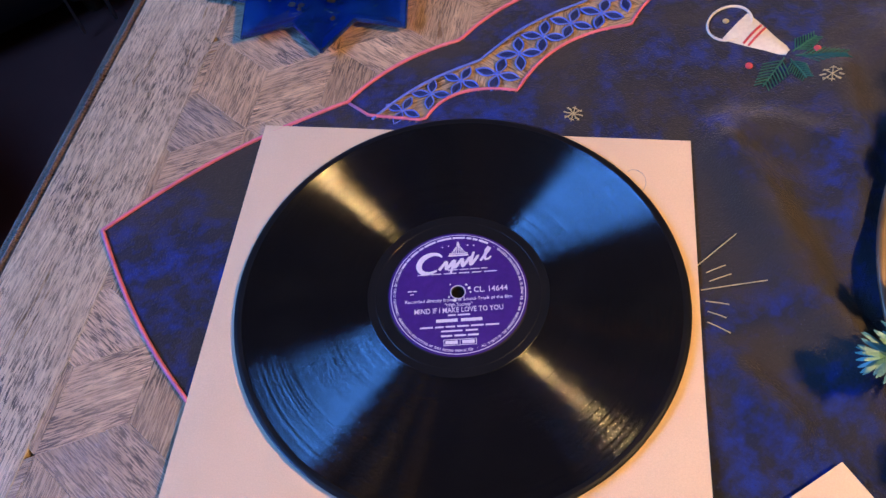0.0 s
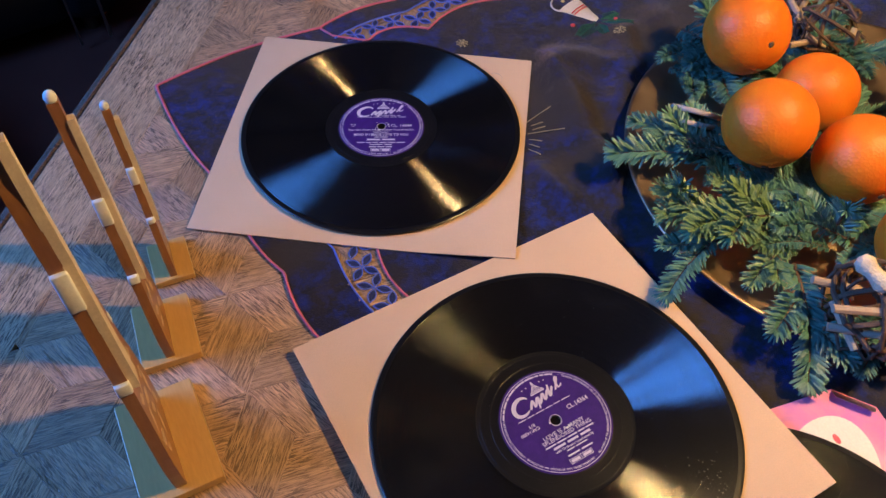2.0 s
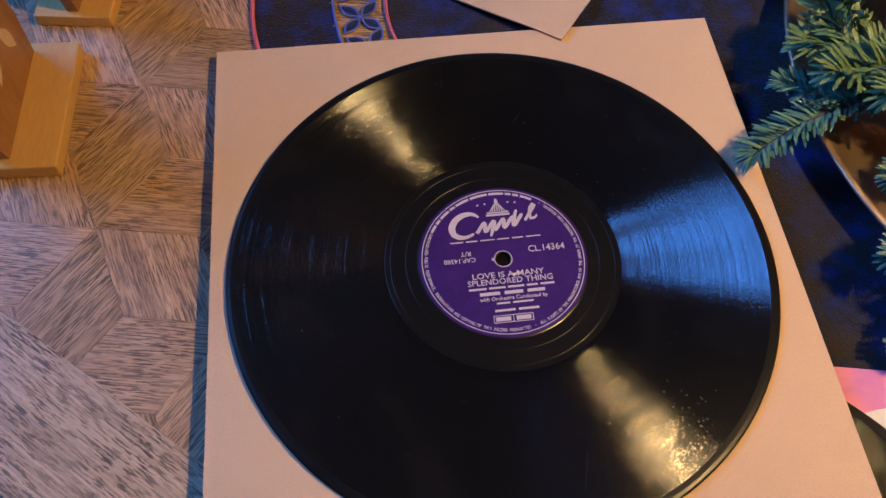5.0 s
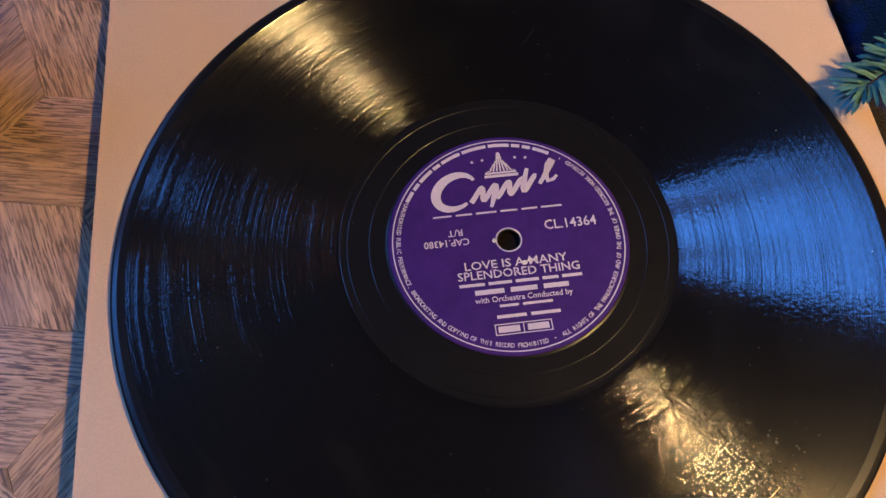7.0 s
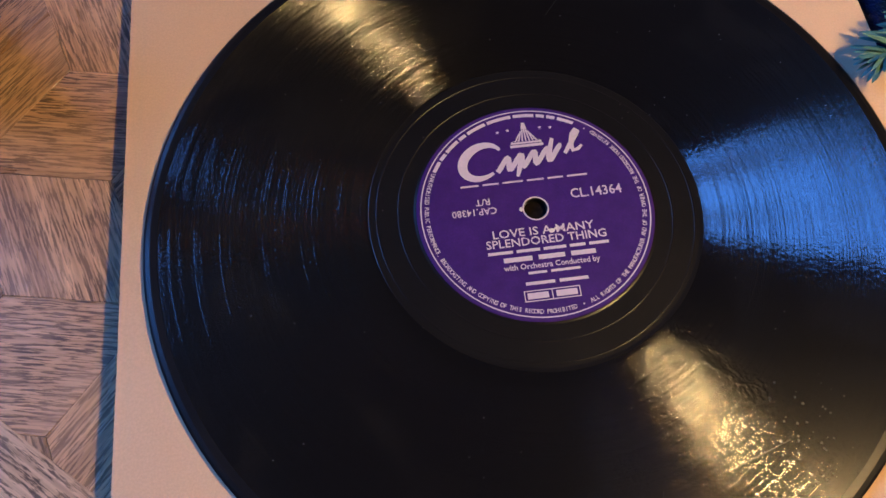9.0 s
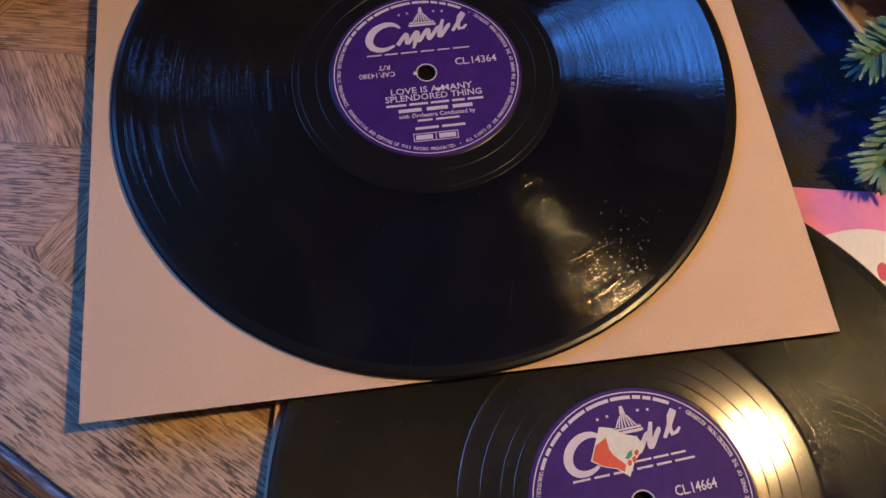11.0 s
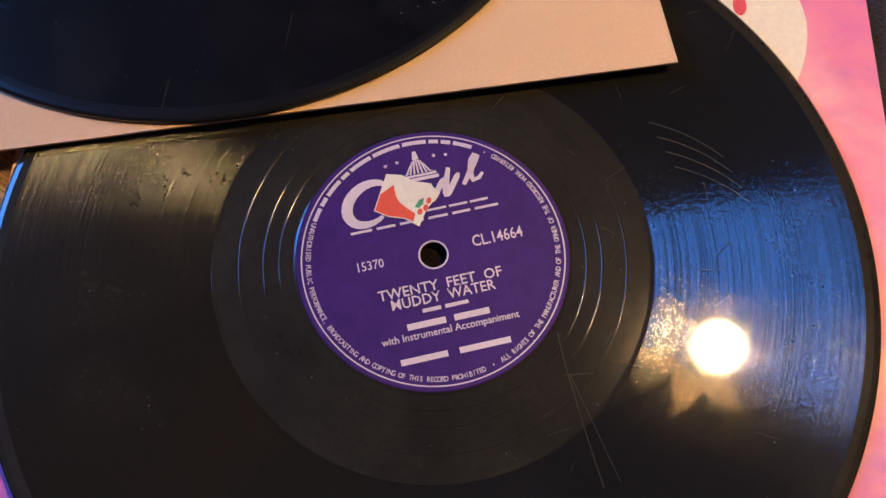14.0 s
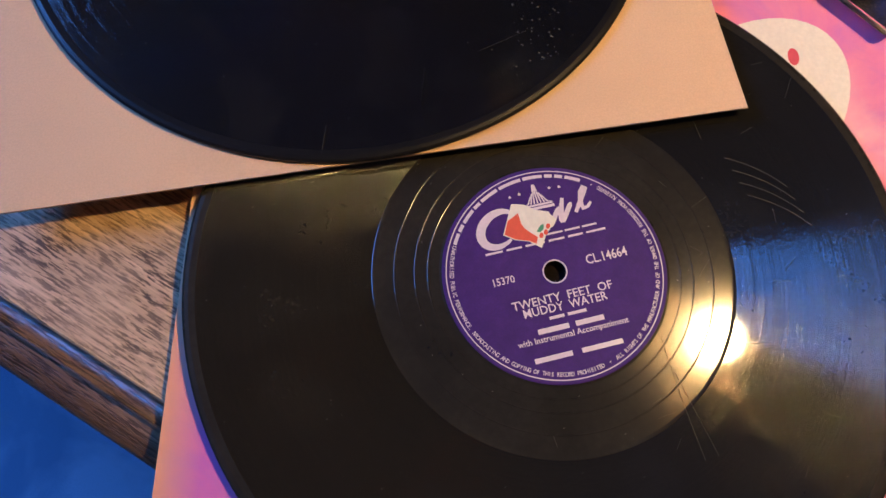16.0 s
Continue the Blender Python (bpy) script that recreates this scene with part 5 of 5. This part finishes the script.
for a, b in zip(rg_, rg_[1:]):
    for k in range(NP * 2):
        db.faces.new((a[k], a[(k + 1) % (NP * 2)], b[(k + 1) % (NP * 2)], b[k]))
db.faces.new(rg_[0][::-1])
db.faces.new(rg_[-1])
bmesh.ops.bevel(db, geom=db.edges[:], offset=0.0007, segments=1, affect="EDGES")
part("glass", db, BLUEGLASS, dish)
gf = bmesh.new()
rs = random.Random(3)
for k in range(40):
    a, r = rs.uniform(0, 6.28), rs.uniform(0.042, 0.068)
    x, y = r * math.cos(a), r * math.sin(a)
    q = rs.uniform(0.0015, 0.0045)
    prism(gf, [(x + q * rs.uniform(0.5, 1) * math.cos(b), y + q * rs.uniform(0.5, 1) * math.sin(b)) for b in [1.05 * z for z in range(6)]], 0.0085, 0.0088)
part("gold_flake_spots", gf, GOLDLEAF, dish, "flecks of gold leaf")["kind"] = "stuff"
holder = thing("candle_holder", pose(DX, DY + 0.004, TZ + 0.0045), "round blue glass candle holder with cream stars", "candle holder")
part("bowl", lathe([(0, 0.0), (0.026, 0.0), (0.040, 0.010), (0.051, 0.030), (0.056, 0.055), (0.052, 0.082), (0.040, 0.100), (0.038, 0.099), (0.049, 0.08), (0.053, 0.055), (0.048, 0.031), (0.037, 0.012), (0, 0.004)], 48), BLUEFROST, holder, smooth=True)


def on_bowl(a, z):
    r = 0.0565 * math.sqrt(max(0.05, 1 - ((z - 0.055) / 0.062) ** 2))
    return Vector((r * math.cos(a), r * math.sin(a), z))


for a0_, z0_, w_, h_ in ((-1.72, 0.026, 0.022, 0.010),):
    # flat oval on the uncut bowl; the opening's shade is its dark colour
    op = bmesh.new()
    vs = []
    for q in range(24):
        b = 2 * math.pi * q / 24
        p = on_bowl(a0_ + w_ / 0.05 * math.cos(b), z0_ + h_ * math.sin(b))
        vs.append(op.verts.new(p * 1.012))
    op.faces.new(vs)
    part("opening", op, OPENING_SHADE, holder, "dark oval painted on as the shaded opening")
    rim_ = bmesh.new()
    tube(rim_, [on_bowl(a0_ + w_ / 0.05 * math.cos(2 * math.pi * q / 24), z0_ + h_ * math.sin(2 * math.pi * q / 24)) for q in range(25)], 0.0016, 6)
    part("opening_rim", rim_, BLUEGLASS, holder, smooth=True)
for a0_, z0_ in ((-0.95, 0.046), (-1.25, 0.066), (-0.5, 0.06)):
    so_ = bmesh.new()
    c = on_bowl(a0_, z0_)
    nrm = Vector((math.cos(a0_), math.sin(a0_), (z0_ - 0.055) * 12)).normalized()
    t1 = Vector((-math.sin(a0_), math.cos(a0_), 0))
    t2 = nrm.cross(t1)
    ctr = so_.verts.new(c + nrm * 0.0022)
    pts = [so_.verts.new(c + nrm * 0.0008 + ((0.0085 if q % 2 == 0 else 0.0035) * (math.cos(math.pi * q / 5) * t1 + math.sin(math.pi * q / 5) * t2))) for q in range(10)]
    for q in range(10):
        so_.faces.new((ctr, pts[q], pts[(q + 1) % 10]))
    part("painted_star", so_, STARCREAM, holder, "cream star")

# ---- gold plate with fir, oranges and nests ----
PX, PY, PR = 0.553, 0.2965, 0.2025
plate = part("gold_plate", lathe([(0, 0.0), (0.13, 0.0), (0.15, 0.002), (0.185, 0.0105), (PR - 0.002, 0.0145), (PR, 0.0155), (PR - 0.001, 0.0168), (PR - 0.004, 0.0162), (0.184, 0.0125), (0.149, 0.004), (0.128, 0.0022), (0, 0.002)], 128), GOLD, smooth=True)
plate.matrix_basis = pose(PX, PY, CZ + 0.0012)
tagged(plate, "shiny gold metal plate under fir sprigs and oranges", "plate")


def sprig_meshes(length, seed, twigs=2, nlen=0.0180):
    """A fir shoot along x: flat blunt needles combed to both sides and upwards, with side shoots."""
    rnd = random.Random(seed)
    stem, nd = bmesh.new(), bmesh.new()
    bend = rnd.uniform(-0.2, 0.2)

    def axis(f):
        return Vector((length * f, bend * length * f * (f - 1), 0.006 * math.sin(f * 3.1)))

    def needle(p, dr, flat_n, size):
        w = dr.cross(flat_n).normalized() * 0.00095
        arch = flat_n * size * 0.10
        rows = []
        for f, k in ((0.0, 0.45), (0.35, 1.0), (0.85, 0.9), (1.0, 0.3)):
            c = p + dr * size * f + arch * math.sin(math.pi * f)
            rows.append((nd.verts.new(c - w * k), nd.verts.new(c + w * k)))
        keel = [nd.verts.new(p + dr * size * f + arch * math.sin(math.pi * f) - flat_n * 0.0006) for f in (0.3, 0.85)]
        for (a0, a1), (b0, b1) in zip(rows, rows[1:]):
            nd.faces.new((a0, a1, b1, b0))
        nd.faces.new((rows[1][1], rows[1][0], keel[0]))
        nd.faces.new((rows[1][0], rows[2][0], keel[1], keel[0]))
        nd.faces.new((rows[2][1], rows[1][1], keel[0], keel[1]))
        nd.faces.new((rows[2][0], rows[2][1], keel[1]))

    def shoot(p0, p1, n):
        d0 = (p1 - p0).normalized()
        ln = (p1 - p0).length
        side = d0.cross(Vector((0, 0, 1)))
        side = side.normalized() if side.length > 0.2 else Vector((0, 1, 0))
        up = side.cross(d0)
        for k in range(n):
            f = (k + rnd.random()) / n
            sg = 1 if k % 2 else -1
            th = abs(rnd.gauss(0.15, 0.45))
            out = (side * sg * math.cos(th) + up * math.sin(th)).normalized()
            dr = (out + d0 * (0.62 + 0.5 * f ** 3 + rnd.uniform(-0.12, 0.12))).normalized()
            size = nlen * rnd.uniform(0.78, 1.08) * (1 - 0.3 * f ** 5)
            needle(p0 + d0 * ln * f, dr, (up + out * 0.25 * rnd.uniform(-1, 1)).normalized(), size)

    pts = [axis(k / 8) for k in range(9)]
    tube(stem, pts, 0.0016, 6, [1.25 - 0.85 * k / 8 for k in range(9)])
    for k in range(8):
        shoot(pts[k], pts[k + 1], max(8, int(27 * length / 0.1)))
    for q in range(twigs):
        k, sgn = 2 + q * 2, 1 if q % 2 == 0 else -1
        ln = length * (0.46 - 0.06 * q)
        d = (pts[k + 1] - pts[k]).normalized()
        sd = (d + sgn * d.cross(Vector((0, 0, 1))) * 0.8 + Vector((0, 0, rnd.uniform(0.0, 0.2)))).normalized()
        tube(stem, [pts[k], pts[k] + sd * ln * 0.5, pts[k] + sd * ln], 0.0011, 5, [1, 0.7, 0.4])
        shoot(pts[k] + sd * ln * 0.15, pts[k] + sd * ln, int(190 * ln / 0.1))
        for j in range(9):
            a = j * 0.7
            needle(pts[k] + sd * ln, (sd + 0.55 * (Matrix.Rotation(a, 3, sd) @ sd.orthogonal().normalized())).normalized(), Vector((0, 0, 1)), nlen * 0.7)
    end = (pts[8] - pts[7]).normalized()
    for j in range(12):
        needle(pts[8], (end + 0.6 * (Matrix.Rotation(j * 0.53, 3, end) @ end.orthogonal().normalized())).normalized(), Vector((0, 0, 1)), nlen * 0.72)
    return mesh_of(stem, "stem", BARK, True), nd


LEN = (0.115, 0.10, 0.085, 0.095, 0.07, 0.11, 0.035)
VARIANTS = []
for k, mt in enumerate((NEEDLE, NEEDLE, NEEDLE2, NEEDLE, NEEDLE2, NEEDLE, NEEDLE)):
    sm, nb_ = sprig_meshes(LEN[k], 20 + k, (2, 2, 3, 1, 2, 2, 0)[k])
    VARIANTS.append((sm, mesh_of(nb_, "needles", mt)))


def fir_sprig(base, tip, v, roll=0.0, label="green fir sprig lying on the gold plate"):
    """A sprig laid from its cut end to its tip."""
    base, tip = Vector(base), Vector(tip)
    d = tip - base
    az = math.degrees(math.atan2(d.y, d.x))
    tilt = math.degrees(math.asin(d.z / d.length))
    m = pose(*base, 0, 0, az) @ pose(0, 0, 0, 0, -tilt, 0) @ pose(0, 0, 0, roll, 0, 0) @ Matrix.Scale(d.length / LEN[v], 4)
    ob = thing("fir_sprig", m, label, "fir sprig", "fir sprigs")
    part("stem", VARIANTS[v][0], None, ob)
    part("needles", VARIANTS[v][1], None, ob)
    return ob


fir_sprig((0.447, 0.467, 0.787), (0.470, 0.366, 0.795), 1, 12, "green fir sprig with a pale cut stem end")
for base, tip, v, roll in (((0.455, 0.455, 0.788), (0.424, 0.376, 0.792), 0, 0), ((0.468, 0.440, 0.790), (0.448, 0.358, 0.798), 3, 6), ((0.432, 0.290, 0.782), (0.338, 0.318, 0.786), 3, -10), ((0.440, 0.296, 0.786), (0.364, 0.349, 0.788), 0, 0), ((0.455, 0.280, 0.788), (0.385, 0.328, 0.792), 5, 8),
                           ((0.445, 0.216, 0.785), (0.358, 0.247, 0.787), 2, 0), ((0.452, 0.226, 0.788), (0.378, 0.230, 0.793), 4, 0), ((0.402, 0.228, 0.781), (0.341, 0.186, 0.769), 3, 14),
                           ((0.448, 0.214, 0.784), (0.404, 0.183, 0.779), 4, -6), ((0.437, 0.190, 0.784), (0.417, 0.104, 0.764), 1, 0), ((0.492, 0.238, 0.786), (0.432, 0.288, 0.792), 5, 0),
                           ((0.505, 0.222, 0.786), (0.436, 0.258, 0.795), 0, 5), ((0.490, 0.205, 0.784), (0.430, 0.240, 0.796), 1, -8), ((0.500, 0.150, 0.784), (0.458, 0.106, 0.766), 5, 0),
                           ((0.560, 0.415, 0.785), (0.578, 0.490, 0.802), 3, 0), ((0.560, 0.425, 0.797), (0.622, 0.360, 0.803), 0, 0), ((0.420, 0.420, 0.783), (0.452, 0.350, 0.790), 5, 0),
                           ((0.455, 0.250, 0.782), (0.400, 0.268, 0.797), 2, 0), ((0.470, 0.200, 0.784), (0.420, 0.205, 0.792), 3, 0), ((0.46, 0.165, 0.775), (0.446, 0.128, 0.772), 2, 0),
                           ((0.373, 0.262, 0.768), (0.366, 0.262, 0.803), 6, 0), ((0.480, 0.214, 0.780), (0.475, 0.210, 0.815), 6, 0), ((0.470, 0.440, 0.780), (0.462, 0.462, 0.812), 6, 0)):
    fir_sprig(base, tip, v, roll)
rs = random.Random(5)
for k in range(40):
    a = rs.uniform(0, 2 * math.pi)
    r = 0.105 * math.sqrt(rs.random())
    x, y, z = PX + 0.012 + r * math.cos(a), PY + 0.012 + r * math.sin(a), rs.uniform(0.768, 0.782)
    az, ln = a + rs.uniform(-1.9, 1.9), rs.uniform(0.045, 0.065)
    fir_sprig((x, y, z), (x + ln * math.cos(az), y + ln * math.sin(az), z + rs.uniform(-0.003, 0.008)), rs.randrange(6), rs.uniform(-25, 25))


def orange_fruit(x, y, z, r, tx, ty, label):
    bm = bmesh.new()
    bmesh.ops.create_uvsphere(bm, u_segments=40, v_segments=28, radius=r)
    for v in bm.verts:
        d = v.co.normalized()
        v.co *= 1 + 0.018 * noise.noise(d * 1.3 + Vector((x * 9, y * 9, 0))) - 0.03 * d.z * d.z
        if d.z > 0.985:
            v.co *= 0.985
    ob = thing("orange", pose(x, y, z, tx, ty, 0), label, "orange", "oranges")
    part("peel", bm, ORANGE, ob, smooth=True)
    ca = bmesh.new()
    ball(ca, (0, 0, r * 0.952), 0.0028, 8, 5, (1, 1, 0.5))
    part("calyx", ca, BARK, ob, "dry green-brown stem end")


for x, y, z, r, tx, ty in ((0.467, 0.397, 0.836, 0.0365, 70, 20), (0.439, 0.285, 0.838, 0.0352, 50, 200), (0.519, 0.347, 0.804, 0.0352, 120, 10), (0.507, 0.254, 0.820, 0.0356, 80, 160), (0.525, 0.176, 0.812, 0.036, 60, 180), (0.605, 0.30, 0.81, 0.038, 20, 30)):
    orange_fruit(x, y, z, r, tx, ty, "ripe orange resting on fir sprigs")


def twig_nest(x, y, z, r, seed):
    rnd = random.Random(seed)
    ob = thing("twig_nest", pose(x, y, z), "brown twig nest of bent vine stems", "twig nest", "twig nests")
    for k in range(17):
        bm = bmesh.new()
        n = Vector((rnd.gauss(0, 1), rnd.gauss(0, 1), rnd.gauss(0, 0.8))).normalized()
        a = n.orthogonal().normalized()
        b = n.cross(a)
        s0, sp = rnd.uniform(0, 6.28), rnd.uniform(2.5, 6.0)
        rr_ = r * rnd.uniform(0.78, 1.05)
        off = n * r * rnd.uniform(-0.35, 0.35)
        pts = [off + rr_ * ((1 + 0.1 * math.sin(3 * q + k)) * math.cos(s0 + sp * q / 14) * a + math.sin(s0 + sp * q / 14) * b) for q in range(15)]
        tube(bm, [Vector((p.x, p.y, p.z * 0.8)) for p in pts], rnd.uniform(0.0011, 0.0021), 6)
        part("vine_stem", bm, BARK, ob)
    for k in range(5):
        bm = bmesh.new()
        a = rnd.uniform(2.2, 5.2)
        p = Vector((math.cos(a) * r * 0.8, math.sin(a) * r * 0.8, r * rnd.uniform(-0.1, 0.6)))
        d = Vector((rnd.uniform(-1, 1), rnd.uniform(-1, 1), rnd.uniform(-0.3, 0.5))).normalized() * r * 0.5
        tube(bm, [p - d, p + d], 0.0030, 8)
        part("cut_twig", bm, CUTWOOD, ob, "short cut twig")


twig_nest(0.468, 0.136, 0.800, 0.036, 2)
twig_nest(0.575, 0.435, 0.800, 0.036, 9)
pn = bmesh.new()
ppts = [(-0.014, 0.0), (-0.012, 0.005), (-0.007, 0.0072), (-0.001, 0.0056), (0.003, 0.0054), (0.009, 0.0074), (0.014, 0.005), (0.016, 0.0)]
pn = lathe([(max(0.0, r), x) for x, r in ppts], 20)
for v in pn.verts:
    v.co *= 1 + 0.04 * noise.noise(v.co * 900)
peanut = part("peanut", pn, PEANUT, smooth=True)
peanut.matrix_basis = pose(0.452, 0.140, 0.836, 0, 78, 115)
tagged(peanut, "pale unshelled peanut lying on the twig nest", "peanut")


def fruit_slice(x, y, z, rx, ry, rz):
    ob = thing("dried_fruit_slice", pose(x, y, z) @ Vector((0, 0, 1)).rotation_difference(Vector((rx, ry, rz)).normalized()).to_matrix().to_4x4(), "dried fruit slice with pale rind among the fir", "dried fruit")
    part("flesh", lathe([(0, 0), (0.019, 0.0004), (0.019, 0.0036), (0.008, 0.0030), (0, 0.0034)], 28), SLICE, ob)
    part("rind", lathe([(0.0188, -0.0003), (0.0212, 0.0), (0.0216, 0.002), (0.0210, 0.0042), (0.0188, 0.004)], 28, True), RIND, ob, "pale dried rind", True)


fruit_slice(0.412, 0.343, 0.797, 0.34, 0.58, 0.74)
fruit_slice(0.4085, 0.3375, 0.790, 0.30, 0.60, 0.78)

# fine chain of gold beads beside the picture sleeve
ch = bmesh.new()
for k in range(26):
    f = k / 25
    ball(ch, (0.478 + 0.006 * math.sin(f * 9) + 0.012 * f, 0.118 - 0.16 * f, CZ + 0.0032), 0.0009, 6, 4)
chain = part("bead_chain", ch, GOLDTHREAD)
tagged(chain, "fine chain of gold beads on the dark cloth", "bead chain")

# ---- parquet blocks of the tabletop ----
PL = 0.0502
PTH = 60


def block_mesh():
    bm = bmesh.new()
    g = 0.00005
    c60, s60 = math.cos(math.radians(60)), math.sin(math.radians(60))
    o = [Vector((0, 0)), Vector((PL, 0)), Vector((PL * (1 + c60), PL * s60)), Vector((PL * c60, PL * s60))]
    cen = sum(o, Vector((0, 0))) / 4
    o = [p + (cen - p).normalized() * g * 1.6 for p in o]
    inn = [p + (cen - p).normalized() * 0.00018 for p in o]
    lo = [bm.verts.new((p.x, p.y, -0.008)) for p in o]
    hi = [bm.verts.new((p.x, p.y, -0.00042)) for p in o]
    tp = [bm.verts.new((p.x, p.y, -0.0003)) for p in inn]
    bm.faces.new(tp)
    for k in range(4):
        bm.faces.new((hi[k], hi[(k + 1) % 4], tp[(k + 1) % 4], tp[k]))
        bm.faces.new((lo[k], lo[(k + 1) % 4], hi[(k + 1) % 4], hi[k]))
    return mesh_of(bm, "parquet_block", OAK_BLOCK)


BLOCK = block_mesh()
rest = bmesh.new()
colw = PL * math.cos(math.radians(30))
for i in range(-9, 22):
    for j in range(-30, 44):
        if (i + 2 * j) % 3:
            continue
        a, b = 0.288 + i * colw, 0.110 + i * PL / 2 + j * PL
        for th_ in (30, 90, 150):
            ca = math.radians(th_ + 30)
            cx, cy = a + PL * 0.866 * math.cos(ca), b + PL * 0.866 * math.sin(ca)
            if not (BW - 0.03 < cx < TA - BW + 0.03 and BB - 0.03 < cy < TB - BB + 0.03):
                continue
            mm = pose(a, b, TZ, 0, 0, th_)
            if cx < 0.42 and cy < 0.98:
                part("parquet_block", BLOCK, None, table, m=mm)
            else:
                g = bmesh.new()
                g.from_mesh(BLOCK)
                join(rest, g, mm)
ro = part("parquet_field", rest, OAK_BLOCK, table)
ro["kind"] = "stuff"
